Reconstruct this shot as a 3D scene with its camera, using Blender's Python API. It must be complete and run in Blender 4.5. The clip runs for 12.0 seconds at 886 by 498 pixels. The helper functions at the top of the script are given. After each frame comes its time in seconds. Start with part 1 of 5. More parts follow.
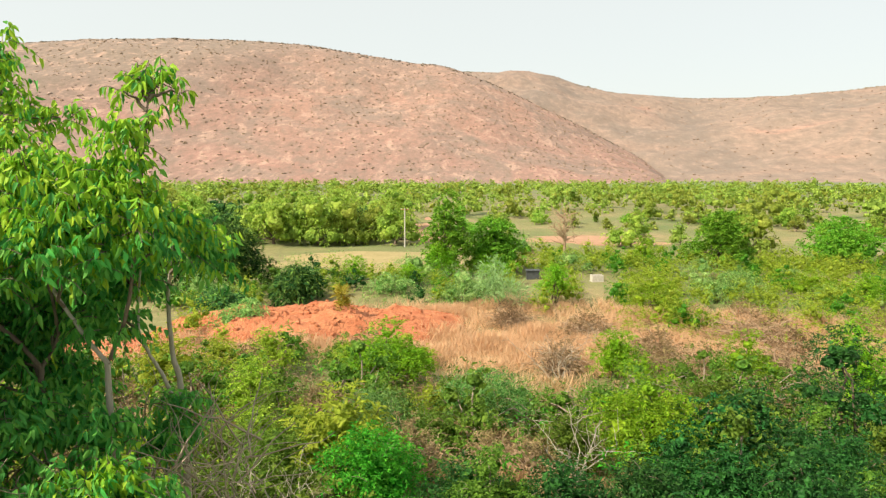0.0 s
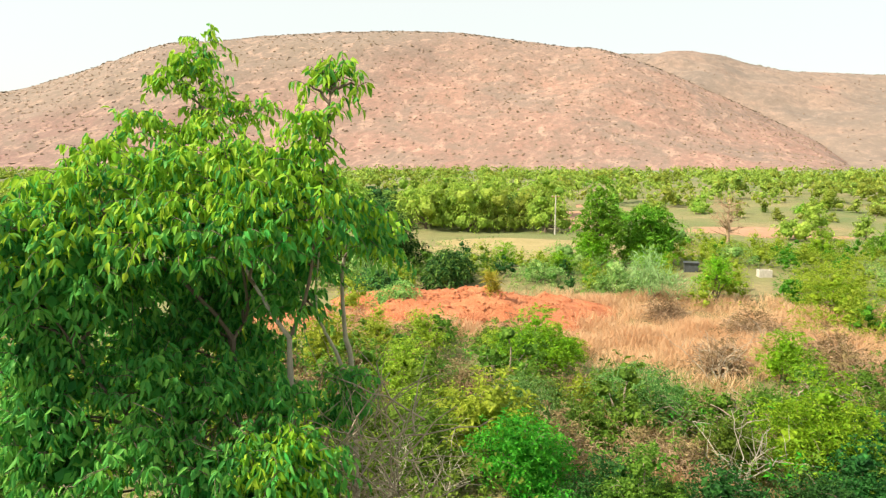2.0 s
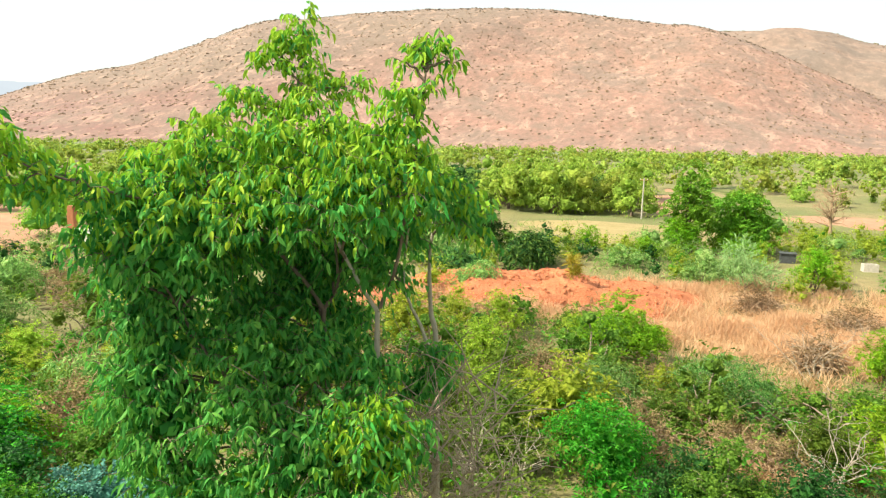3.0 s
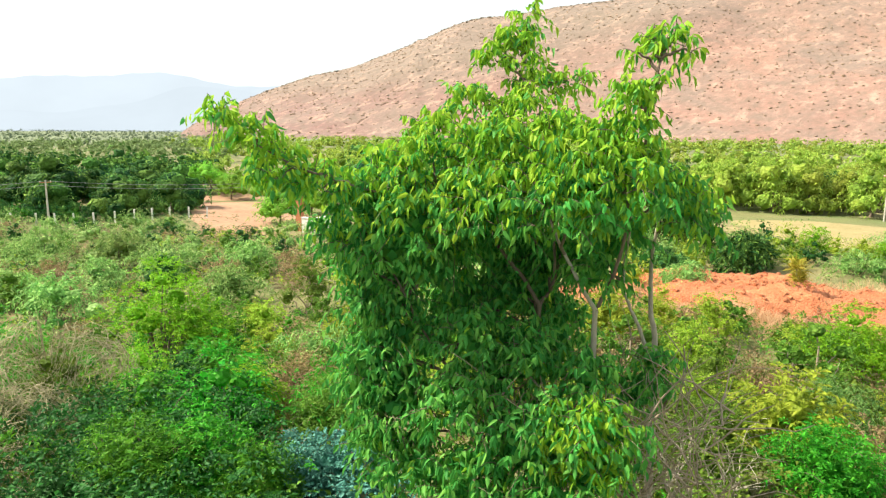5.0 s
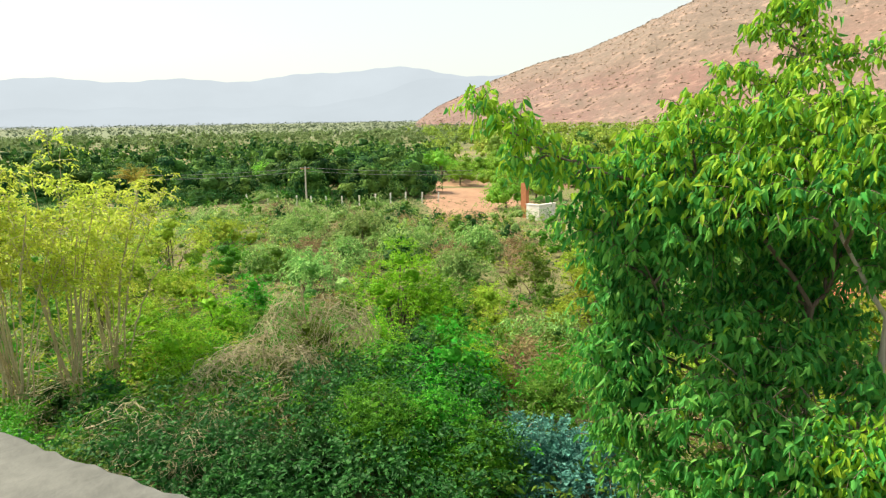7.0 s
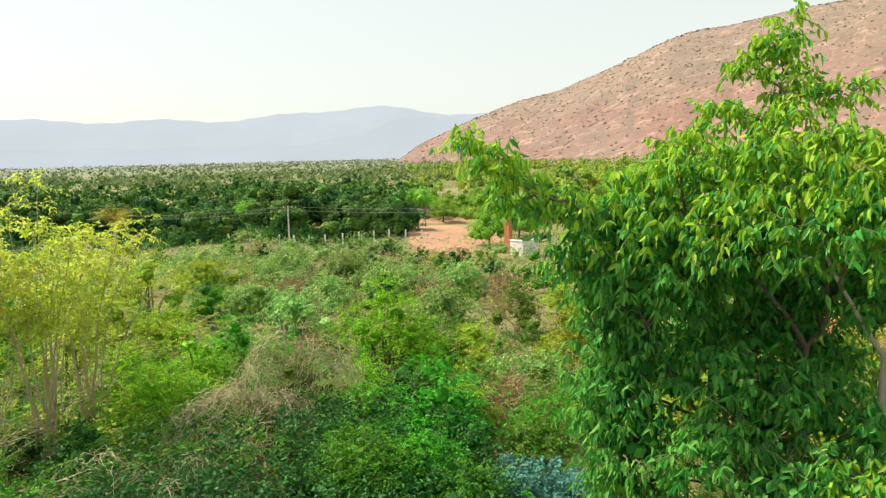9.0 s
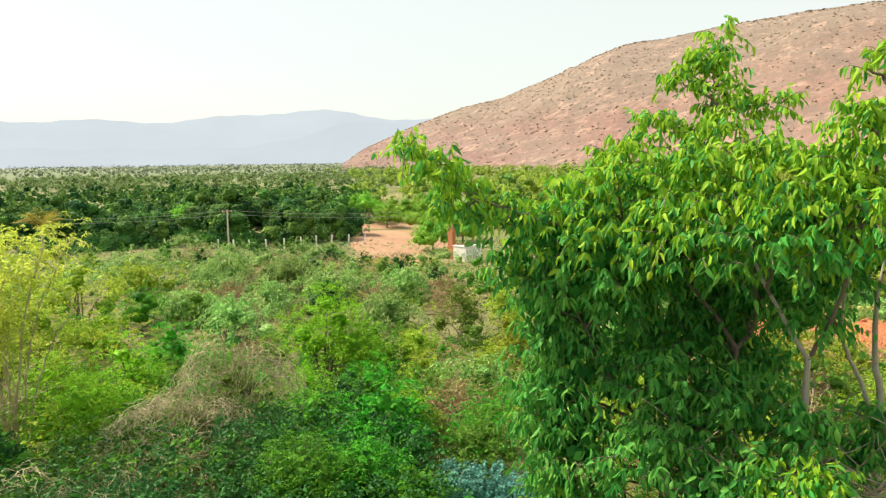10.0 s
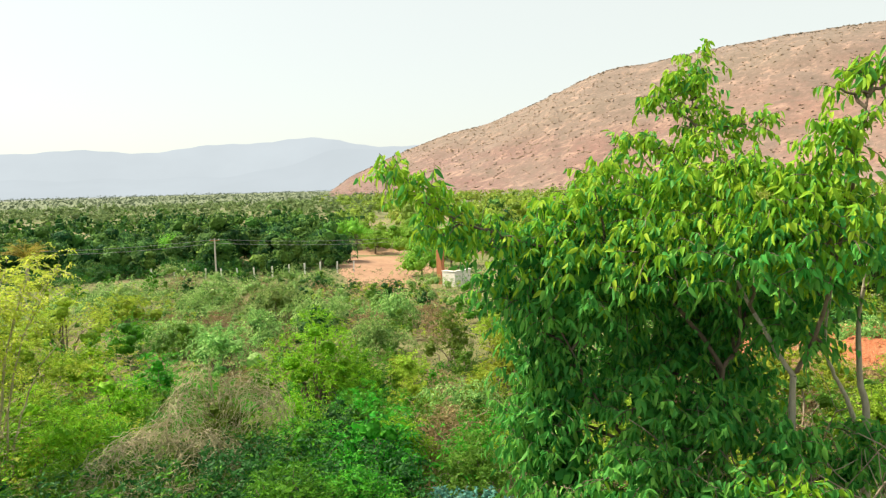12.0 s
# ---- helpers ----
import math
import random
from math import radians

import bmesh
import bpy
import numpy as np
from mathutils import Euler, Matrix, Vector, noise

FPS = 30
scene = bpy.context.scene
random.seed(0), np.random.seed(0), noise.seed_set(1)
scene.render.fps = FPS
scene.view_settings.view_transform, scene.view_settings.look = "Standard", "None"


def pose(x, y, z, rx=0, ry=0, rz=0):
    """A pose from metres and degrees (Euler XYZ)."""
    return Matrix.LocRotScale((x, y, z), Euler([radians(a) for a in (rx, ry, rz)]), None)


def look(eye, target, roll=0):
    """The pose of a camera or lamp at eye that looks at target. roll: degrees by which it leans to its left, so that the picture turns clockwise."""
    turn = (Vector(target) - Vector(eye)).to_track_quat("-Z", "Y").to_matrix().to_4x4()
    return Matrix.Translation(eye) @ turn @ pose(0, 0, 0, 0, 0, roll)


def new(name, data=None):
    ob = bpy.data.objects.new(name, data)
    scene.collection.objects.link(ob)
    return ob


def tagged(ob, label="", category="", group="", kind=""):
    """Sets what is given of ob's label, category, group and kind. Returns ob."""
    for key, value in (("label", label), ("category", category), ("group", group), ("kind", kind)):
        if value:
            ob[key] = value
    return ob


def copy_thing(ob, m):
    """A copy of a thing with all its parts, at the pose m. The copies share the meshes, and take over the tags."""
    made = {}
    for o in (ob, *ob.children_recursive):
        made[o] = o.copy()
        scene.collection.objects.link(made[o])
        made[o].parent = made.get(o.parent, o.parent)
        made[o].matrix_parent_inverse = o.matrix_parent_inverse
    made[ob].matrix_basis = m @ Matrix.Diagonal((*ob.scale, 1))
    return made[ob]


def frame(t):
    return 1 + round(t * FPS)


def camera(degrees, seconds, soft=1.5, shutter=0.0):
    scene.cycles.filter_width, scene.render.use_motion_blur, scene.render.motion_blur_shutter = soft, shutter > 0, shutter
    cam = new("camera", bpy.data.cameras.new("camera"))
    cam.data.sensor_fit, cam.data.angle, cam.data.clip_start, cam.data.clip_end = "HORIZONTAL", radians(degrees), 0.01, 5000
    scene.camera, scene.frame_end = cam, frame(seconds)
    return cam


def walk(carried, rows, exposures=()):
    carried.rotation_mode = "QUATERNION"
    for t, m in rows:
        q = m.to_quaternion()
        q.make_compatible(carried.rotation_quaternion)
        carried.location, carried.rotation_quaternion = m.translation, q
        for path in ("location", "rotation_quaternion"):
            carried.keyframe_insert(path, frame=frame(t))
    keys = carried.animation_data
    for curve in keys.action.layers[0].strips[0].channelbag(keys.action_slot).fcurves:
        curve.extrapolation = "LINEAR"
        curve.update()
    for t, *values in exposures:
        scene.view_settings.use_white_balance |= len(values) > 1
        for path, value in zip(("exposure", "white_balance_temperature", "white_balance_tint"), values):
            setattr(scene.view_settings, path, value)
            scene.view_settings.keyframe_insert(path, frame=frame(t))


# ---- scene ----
cam = camera(67.14, 12.0, soft=1.3)
PATH = [
    (0, pose(-0.000, 0.000, 10.000, 83.65, -0.05, 6.52)),
    (0.5, pose(-0.041, 0.017, 10.000, 83.28, -0.47, 10.18)),
    (1, pose(-0.077, 0.009, 10.005, 82.94, -0.37, 12.15)),
    (1.5, pose(-0.115, 0.002, 10.021, 82.59, -0.28, 15.91)),
    (2, pose(-0.151, -0.005, 10.017, 82.50, -0.02, 19.28)),
    (2.5, pose(-0.190, -0.021, 10.012, 81.46, -0.83, 23.29)),
    (2.7, pose(-0.200, -0.024, 10.012, 80.95, -1.05, 24.72)),
    (4.3, pose(-0.322, -0.085, 10.030, 80.84, -0.50, 35.29)),
    (4.5, pose(-0.348, -0.087, 10.019, 80.03, -0.49, 37.92)),
    (5, pose(-0.410, -0.121, 10.013, 80.00, -0.35, 43.22)),
    (5.5, pose(-0.450, -0.170, 10.012, 80.20, -0.41, 49.00)),
    (6, pose(-0.513, -0.216, 10.002, 79.06, 0.69, 55.81)),
    (6.5, pose(-0.542, -0.262, 10.015, 79.70, 0.88, 59.64)),
    (7, pose(-0.587, -0.300, 10.015, 78.98, 0.92, 62.07)),
    (7.2, pose(-0.599, -0.303, 10.011, 78.60, 0.54, 62.12)),
    (8.8, pose(-0.726, -0.254, 10.036, 82.00, 1.77, 62.12)),
    (9, pose(-0.737, -0.249, 10.041, 82.09, 1.47, 60.56)),
    (9.5, pose(-0.742, -0.241, 10.040, 82.16, 1.07, 58.86)),
    (10, pose(-0.746, -0.229, 10.039, 82.46, 0.72, 55.79)),
    (10.5, pose(-0.741, -0.217, 10.036, 80.76, 0.88, 54.87)),
    (11, pose(-0.737, -0.199, 10.034, 83.95, 0.23, 55.01)),
    (11.5, pose(-0.723, -0.199, 10.033, 84.28, 1.83, 53.69)),
    (12, pose(-0.724, -0.191, 10.023, 84.61, 1.58, 54.75)),
]
walk(cam, PATH, exposures=[(0.0, 0.62, 6500, 8), (2.0, 0.77, 6500, 7), (4.5, 0.95, 6250, 6), (5.5, 0.95, 6300, 6), (6.5, 0.77, 6400, 6), (9.0, 0.63, 6500, 6), (10.0, 0.70, 6500, 6), (12.0, 0.66, 6500, 6)])

# ---- world and sun ----
SUN_AZ, SUN_EL = 126.0, 46.0      # degrees, left of straight ahead; above the horizon
world = bpy.data.worlds.new("hazy_sky")
scene.world = world
world.use_nodes = True
wn = world.node_tree
sky = wn.nodes.new("ShaderNodeTexSky")
sky.sky_type, sky.sun_disc = "NISHITA", False
sky.sun_elevation, sky.sun_rotation = radians(SUN_EL), radians(-SUN_AZ)
sky.air_density, sky.dust_density, sky.ozone_density = 1.0, 2.0, 1.0
haze = wn.nodes.new("ShaderNodeMix")       # thick bright haze all round
haze.data_type = "RGBA"
haze.inputs[0].default_value = 0.80
haze.inputs[7].default_value = (4.5, 4.52, 4.15, 1)
wn.links.new(sky.outputs[0], haze.inputs[6])
wn.links.new(haze.outputs[2], wn.nodes["Background"].inputs[0])
wn.nodes["Background"].inputs[1].default_value = 0.137
sun_data = bpy.data.lights.new("sun", "SUN")
sun_data.energy, sun_data.angle, sun_data.color = 5.0, radians(0.6), (1.0, 0.87, 0.68)
sun = new("sun", sun_data)
sx, sy = -math.sin(radians(SUN_AZ)), math.cos(radians(SUN_AZ))
sun.matrix_world = look((0, 0, 0), (-sx, -sy, -math.tan(radians(SUN_EL))))

# ---- materials ----


def shader(name):
    m = bpy.data.materials.new(name)
    m.use_nodes = True
    t = m.node_tree
    return m, t, t.nodes["Principled BSDF"]


def add_node(t, kind, **values):
    n = t.nodes.new(kind)
    for key, value in values.items():
        n.inputs[key].default_value = value
    return n


def ramp(t, source, stops):
    r = t.nodes.new("ShaderNodeValToRGB")
    el = r.color_ramp.elements
    while len(el) < len(stops):
        el.new(0.5)
    for e, (at, c) in zip(el, stops):
        e.position, e.color = at, (*c, 1)
    t.links.new(source, r.inputs[0])
    return r.outputs[0]


def mixed(t, factor, a, b):
    n = t.nodes.new("ShaderNodeMix")
    n.data_type = "RGBA"
    if isinstance(factor, float):
        n.inputs[0].default_value = factor
    else:
        t.links.new(factor, n.inputs[0])
    for value, sock in ((a, n.inputs[6]), (b, n.inputs[7])):
        if isinstance(value, tuple):
            sock.default_value = (*value, 1)
        else:
            t.links.new(value, sock)
    return n.outputs[2]


def noise_out(t, scale, detail=4.0, rough=0.6, stretch=None, distort=0.0):
    co = t.nodes.new("ShaderNodeNewGeometry").outputs["Position"]
    if stretch:
        mp = t.nodes.new("ShaderNodeMapping")
        mp.inputs["Scale"].default_value = stretch
        t.links.new(co, mp.inputs["Vector"])
        co = mp.outputs[0]
    n = add_node(t, "ShaderNodeTexNoise", Scale=scale, Detail=detail, Roughness=rough, Distortion=distort)
    t.links.new(co, n.inputs["Vector"])
    return n.outputs["Fac"]


def bump(t, bsdf, height, strength, distance):
    b = add_node(t, "ShaderNodeBump", Strength=strength, Distance=distance)
    t.links.new(height, b.inputs["Height"])
    t.links.new(b.outputs[0], bsdf.inputs["Normal"])


def foliage_mat(name, dark, mid, light, glow=0.35, rough=0.55, gloss=0.2, relief=0.35, leaf=0.0, calm=0.45):
    """Leaves: each island its own tone, each plant its own cast, light coming through the blade."""
    m, t, p = shader(name)
    geo = t.nodes.new("ShaderNodeNewGeometry")
    info = t.nodes.new("ShaderNodeObjectInfo")
    low, high = tuple(d + (m_ - d) * calm for d, m_ in zip(dark, mid)), tuple(l + (m_ - l) * calm for l, m_ in zip(light, mid))
    c = ramp(t, geo.outputs["Random Per Island"], [(0.0, low), (0.45, mid), (1.0, high)])
    hsv = t.nodes.new("ShaderNodeHueSaturation")
    t.links.new(c, hsv.inputs["Color"])
    for lo, hi, key in ((0.48, 0.52, "Hue"), (0.75, 1.2, "Value")):
        mr = add_node(t, "ShaderNodeMapRange", **{"To Min": lo, "To Max": hi})
        t.links.new(info.outputs["Random"], mr.inputs["Value"])
        t.links.new(mr.outputs[0], hsv.inputs[key])
    if leaf:        # single leaves told apart on the dense inner growth
        cell = add_node(t, "ShaderNodeTexVoronoi", Scale=leaf)
        t.links.new(geo.outputs["Position"], cell.inputs["Vector"])
        tone = ramp(t, cell.outputs["Color"], [(0.15, (0.75,) * 3), (0.5, (1.05,) * 3), (0.9, (1.35,) * 3)])
        mul = t.nodes.new("ShaderNodeMix")
        mul.data_type, mul.blend_type = "RGBA", "MULTIPLY"
        mul.inputs[0].default_value = 1.0
        t.links.new(hsv.outputs[0], mul.inputs[6])
        t.links.new(tone, mul.inputs[7])
        coat = mul.outputs[2]
        bump(t, p, cell.outputs["Distance"], 1.0, 0.9 / leaf)
    else:
        coat = hsv.outputs[0]
        if relief:
            bump(t, p, noise_out(t, 2.6, 3.0, 0.7), 1.0, relief)
    patch = mixed(t, ramp(t, noise_out(t, 1.3, 2.0), [(0.4, (0.0,) * 3), (0.75, (0.25,) * 3)]), coat, light)
    t.links.new(patch, p.inputs["Base Color"])
    p.inputs["Roughness"].default_value, p.inputs["Specular IOR Level"].default_value = rough, gloss
    tr = t.nodes.new("ShaderNodeBsdfTranslucent")
    t.links.new(patch, tr.inputs["Color"])
    mx = t.nodes.new("ShaderNodeMixShader")
    mx.inputs[0].default_value = glow
    t.links.new(p.outputs[0], mx.inputs[1])
    t.links.new(tr.outputs[0], mx.inputs[2])
    t.links.new(mx.outputs[0], t.nodes["Material Output"].inputs["Surface"])
    return m


def plain_mat(name, a, b, scale, rough=0.85, relief=0.4, depth=0.02, stretch=None, metal=0.0):
    m, t, p = shader(name)
    n1, n2 = noise_out(t, scale, 5.0, 0.65, stretch), noise_out(t, scale * 7, 3.0, 0.6, stretch)
    c = mixed(t, ramp(t, n1, [(0.3, (0.0,) * 3), (0.7, (1.0,) * 3)]), a, b)
    c = mixed(t, ramp(t, n2, [(0.4, (0.0,) * 3), (0.75, (0.5,) * 3)]), c, tuple(v * 0.6 for v in a))
    t.links.new(c, p.inputs["Base Color"])
    p.inputs["Roughness"].default_value, p.inputs["Metallic"].default_value = rough, metal
    bump(t, p, n2, relief, depth)
    return m


M = {}
M["tree_leaf"] = foliage_mat("glossy_leaf", (0.028, 0.180, 0.044), (0.088, 0.42, 0.078), (0.27, 0.60, 0.10), 0.42, 0.48, 0.13, 0.0, calm=0.15)
# lit copy of the glossy leaf: sunlight put in as yellow-green
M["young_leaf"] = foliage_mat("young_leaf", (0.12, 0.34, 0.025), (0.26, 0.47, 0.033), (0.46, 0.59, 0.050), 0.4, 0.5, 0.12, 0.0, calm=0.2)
M["green"] = foliage_mat("bright_leaf", (0.022, 0.145, 0.010), (0.066, 0.31, 0.018), (0.19, 0.48, 0.035), 0.4, leaf=7.0)
M["olive"] = foliage_mat("olive_leaf", (0.050, 0.125, 0.014), (0.115, 0.235, 0.022), (0.24, 0.36, 0.05), 0.35, leaf=9.0)
M["yellow"] = foliage_mat("yellow_leaf", (0.18, 0.30, 0.022), (0.32, 0.45, 0.038), (0.50, 0.58, 0.07), 0.45, leaf=8.0)
M["prosopis"] = foliage_mat("feathery_leaf", (0.04, 0.16, 0.032), (0.21, 0.42, 0.090), (0.54, 0.68, 0.24), 0.4, leaf=4.0, calm=0.3)
M["thorn"] = foliage_mat("thorn_leaf", (0.020, 0.11, 0.022), (0.10, 0.32, 0.060), (0.34, 0.56, 0.16), 0.4, relief=0.0, calm=0.2)
M["reed"] = foliage_mat("pale_leaf", (0.14, 0.28, 0.08), (0.26, 0.43, 0.15), (0.42, 0.55, 0.25), 0.3, relief=0.0)
M["sword"] = foliage_mat("sword_leaf", (0.22, 0.28, 0.02), (0.42, 0.42, 0.04), (0.60, 0.52, 0.10), 0.3, relief=0.0)
M["blue"] = foliage_mat("grey_blue_leaf", (0.05, 0.20, 0.15), (0.10, 0.30, 0.23), (0.18, 0.42, 0.34), 0.3, leaf=10.0)
M["mango"] = foliage_mat("mango_leaf", (0.010, 0.055, 0.020), (0.034, 0.125, 0.030), (0.20, 0.36, 0.06), 0.2, 0.65, 0.08, leaf=2.6, calm=0.15)
# trees behind the orchard: leaf green paled to carry the haze
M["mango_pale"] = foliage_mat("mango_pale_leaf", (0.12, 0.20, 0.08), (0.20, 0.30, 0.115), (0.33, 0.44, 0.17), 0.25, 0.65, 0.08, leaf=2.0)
M["light"] = foliage_mat("light_leaf", (0.09, 0.27, 0.025), (0.20, 0.43, 0.035), (0.40, 0.58, 0.07), 0.4, leaf=5.0)
M["mango_flush"] = foliage_mat("mango_flush_leaf", (0.13, 0.26, 0.035), (0.29, 0.44, 0.055), (0.52, 0.60, 0.10), 0.4, leaf=2.8)
M["wild"] = foliage_mat("wild_leaf", (0.14, 0.225, 0.04), (0.275, 0.38, 0.055), (0.47, 0.54, 0.10), 0.38, leaf=2.2)
M["broad"] = foliage_mat("broad_leaf", (0.06, 0.25, 0.02), (0.15, 0.42, 0.03), (0.32, 0.56, 0.05), 0.35, leaf=4.0)
# far woods: distance haze is put into this grey-green leaf colour
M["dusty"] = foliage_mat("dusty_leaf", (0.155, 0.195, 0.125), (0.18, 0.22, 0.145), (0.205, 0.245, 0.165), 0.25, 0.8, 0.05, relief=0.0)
M["lime"] = foliage_mat("lime_leaf", (0.22, 0.31, 0.03), (0.47, 0.54, 0.055), (0.72, 0.70, 0.12), 0.5, relief=0.0)
M["vivid"] = foliage_mat("vivid_leaf", (0.07, 0.25, 0.012), (0.21, 0.46, 0.020), (0.46, 0.62, 0.04), 0.42, leaf=8.0)
# dark green leaves; shade at lower right and between bushes is coloured in too
M["dark"] = foliage_mat("dark_leaf", (0.010, 0.060, 0.012), (0.026, 0.118, 0.021), (0.066, 0.21, 0.035), 0.3, leaf=9.0)
M["palm"] = foliage_mat("palm_leaf", (0.30, 0.20, 0.03), (0.42, 0.32, 0.05), (0.34, 0.38, 0.06), 0.4, relief=0.0)
M["scrub"] = foliage_mat("dry_scrub", (0.25, 0.19, 0.14), (0.31, 0.225, 0.165), (0.37, 0.265, 0.20), 0.3, 0.95, relief=0.0)
M["ridge_scrub"] = foliage_mat("ridge_scrub", (0.18, 0.155, 0.11), (0.22, 0.19, 0.135), (0.26, 0.225, 0.16), 0.2, 0.95, relief=0.0)
M["dry_twig"] = plain_mat("dry_twig", (0.33, 0.22, 0.13), (0.50, 0.36, 0.23), 3.0)
M["dry_leaf"] = foliage_mat("dry_leaf", (0.20, 0.145, 0.07), (0.29, 0.21, 0.105), (0.40, 0.30, 0.165), 0.3, 0.8, 0.1, leaf=9.0)
M["brown_grass"] = foliage_mat("brown_grass", (0.26, 0.165, 0.07), (0.38, 0.255, 0.12), (0.52, 0.38, 0.20), 0.3, 0.8, 0.1, relief=0.0)
M["grey_twig"] = plain_mat("grey_twig", (0.26, 0.20, 0.15), (0.42, 0.34, 0.26), 3.0)
M["creeper"] = plain_mat("creeper", (0.33, 0.29, 0.16), (0.50, 0.45, 0.27), 3.0)
M["bark"] = plain_mat("bark", (0.11, 0.08, 0.058), (0.22, 0.165, 0.12), 9.0, stretch=(1, 1, 0.25))
M["pale_bark"] = plain_mat("pale_bark", (0.34, 0.30, 0.23), (0.50, 0.45, 0.36), 9.0, stretch=(1, 1, 0.25))
M["grass"] = foliage_mat("dry_grass", (0.60, 0.38, 0.20), (0.74, 0.51, 0.29), (0.84, 0.64, 0.41), 0.35, 0.8, relief=0.0)
M["outcrop"] = plain_mat("outcrop", (0.36, 0.27, 0.22), (0.50, 0.38, 0.32), 0.12, relief=0.8, depth=0.3)
M["red_soil"] = plain_mat("red_soil", (0.46, 0.13, 0.05), (0.66, 0.27, 0.12), 1.1, relief=1.0, depth=0.25)
M["bare_soil"] = plain_mat("bare_soil", (0.33, 0.175, 0.10), (0.46, 0.28, 0.17), 0.25, relief=0.5, depth=0.05)
M["stubble"] = plain_mat("stubble", (0.27, 0.22, 0.085), (0.38, 0.30, 0.14), 0.5, relief=0.6, depth=0.05)
M["concrete"] = plain_mat("concrete", (0.105, 0.108, 0.098), (0.165, 0.168, 0.152), 4.0, relief=0.4, depth=0.01)
M["lime_wash"] = plain_mat("lime_wash", (0.72, 0.69, 0.64), (0.86, 0.84, 0.80), 2.0)
M["pole_grey"] = plain_mat("pole_grey", (0.45, 0.41, 0.35), (0.60, 0.56, 0.50), 4.0)
M["rust"] = plain_mat("rust", (0.35, 0.12, 0.05), (0.50, 0.22, 0.10), 5.0)
M["dark_sheet"] = plain_mat("dark_sheet", (0.04, 0.045, 0.05), (0.09, 0.10, 0.11), 3.0, rough=0.5)
M["wire"] = plain_mat("wire", (0.25, 0.25, 0.26), (0.35, 0.35, 0.36), 3.0, rough=0.4, metal=0.6)

# ground: dry litter, tan grass and green undergrowth in patches
gm, gt, gp = shader("scrub_ground")
g1, g2, g3 = noise_out(gt, 0.05, 5.0, 0.6), noise_out(gt, 0.6, 5.0, 0.65), noise_out(gt, 5.0, 4.0, 0.7)
gc = ramp(gt, g1, [(0.3, (0.10, 0.16, 0.04)), (0.45, (0.17, 0.19, 0.06)), (0.58, (0.27, 0.23, 0.10)), (0.72, (0.38, 0.26, 0.14))])
gc = mixed(gt, ramp(gt, g2, [(0.42, (0.0,) * 3), (0.62, (0.6,) * 3)]), gc, (0.16, 0.16, 0.06))
gc = mixed(gt, ramp(gt, g3, [(0.45, (0.0,) * 3), (0.7, (0.6,) * 3)]), gc, (0.10, 0.08, 0.04))
gpos = gt.nodes.new("ShaderNodeVectorMath")      # haze far out on the plain is put into the ground colour, grey-green
gpos.operation = "LENGTH"
gt.links.new(gt.nodes.new("ShaderNodeNewGeometry").outputs["Position"], gpos.inputs[0])
far_out = add_node(gt, "ShaderNodeMapRange", **{"From Min": 220.0, "From Max": 600.0})
gt.links.new(gpos.outputs["Value"], far_out.inputs["Value"])
gc = mixed(gt, far_out.outputs[0], gc, mixed(gt, noise_out(gt, 0.02, 4.0, 0.6), (0.12, 0.16, 0.08), (0.18, 0.205, 0.11)))
gt.links.new(gc, gp.inputs["Base Color"])
gp.inputs["Roughness"].default_value = 0.95
bump(gt, gp, g3, 0.7, 0.12)
M["ground"] = gm

# hillside: pink-brown laterite with thin dry scrub and pale outcrops
hm, ht, hp = shader("hillside")
up = (1.0, 0.5, 0.9)      # scrub stands on the slope
h1, h2, h3 = noise_out(ht, 0.010, 6.0, 0.65, distort=0.8), noise_out(ht, 0.060, 6.0, 0.7, up, 0.5), noise_out(ht, 0.17, 5.0, 0.7, up)
hz = ht.nodes.new("ShaderNodeSeparateXYZ")
ht.links.new(ht.nodes.new("ShaderNodeNewGeometry").outputs["Position"], hz.inputs[0])
climb = add_node(ht, "ShaderNodeMapRange", **{"From Max": 260.0})
ht.links.new(hz.outputs["Z"], climb.inputs["Value"])
soil = ramp(ht, climb.outputs[0], [(0.0, (0.287, 0.163, 0.131)), (0.45, (0.322, 0.185, 0.140)), (0.8, (0.287, 0.185, 0.144)), (1.0, (0.191, 0.150, 0.122))])
# shade on the hill's left end is put into the colour as mauve
side = add_node(ht, "ShaderNodeMapRange", **{"From Min": -300.0, "From Max": -780.0})
ht.links.new(hz.outputs["X"], side.inputs["Value"])
soil = mixed(ht, side.outputs[0], soil, (0.204, 0.112, 0.104))
crest = ht.nodes.new("ShaderNodeMath")      # grey-green scrub on the upper shoulder
crest.operation = "MULTIPLY"
ht.links.new(side.outputs[0], crest.inputs[0])
ht.links.new(climb.outputs[0], crest.inputs[1])
soil = mixed(ht, ramp(ht, crest.outputs[0], [(0.12, (0.0,) * 3), (0.34, (0.8,) * 3)]), soil, (0.205, 0.168, 0.130))
hc = mixed(ht, ramp(ht, h1, [(0.38, (0.85,) * 3), (0.50, (0.35,) * 3), (0.60, (0.0,) * 3)]), soil, (0.213, 0.159, 0.131))
hc = mixed(ht, ramp(ht, h2, [(0.34, (0.75,) * 3), (0.47, (0.0,) * 3)]), hc, (0.452, 0.301, 0.234))
hc = mixed(ht, ramp(ht, h2, [(0.50, (0.0,) * 3), (0.66, (0.55,) * 3)]), hc, (0.174, 0.133, 0.104))
hc = mixed(ht, ramp(ht, h3, [(0.50, (0.0,) * 3), (0.68, (0.6,) * 3)]), hc, (0.148, 0.116, 0.086))
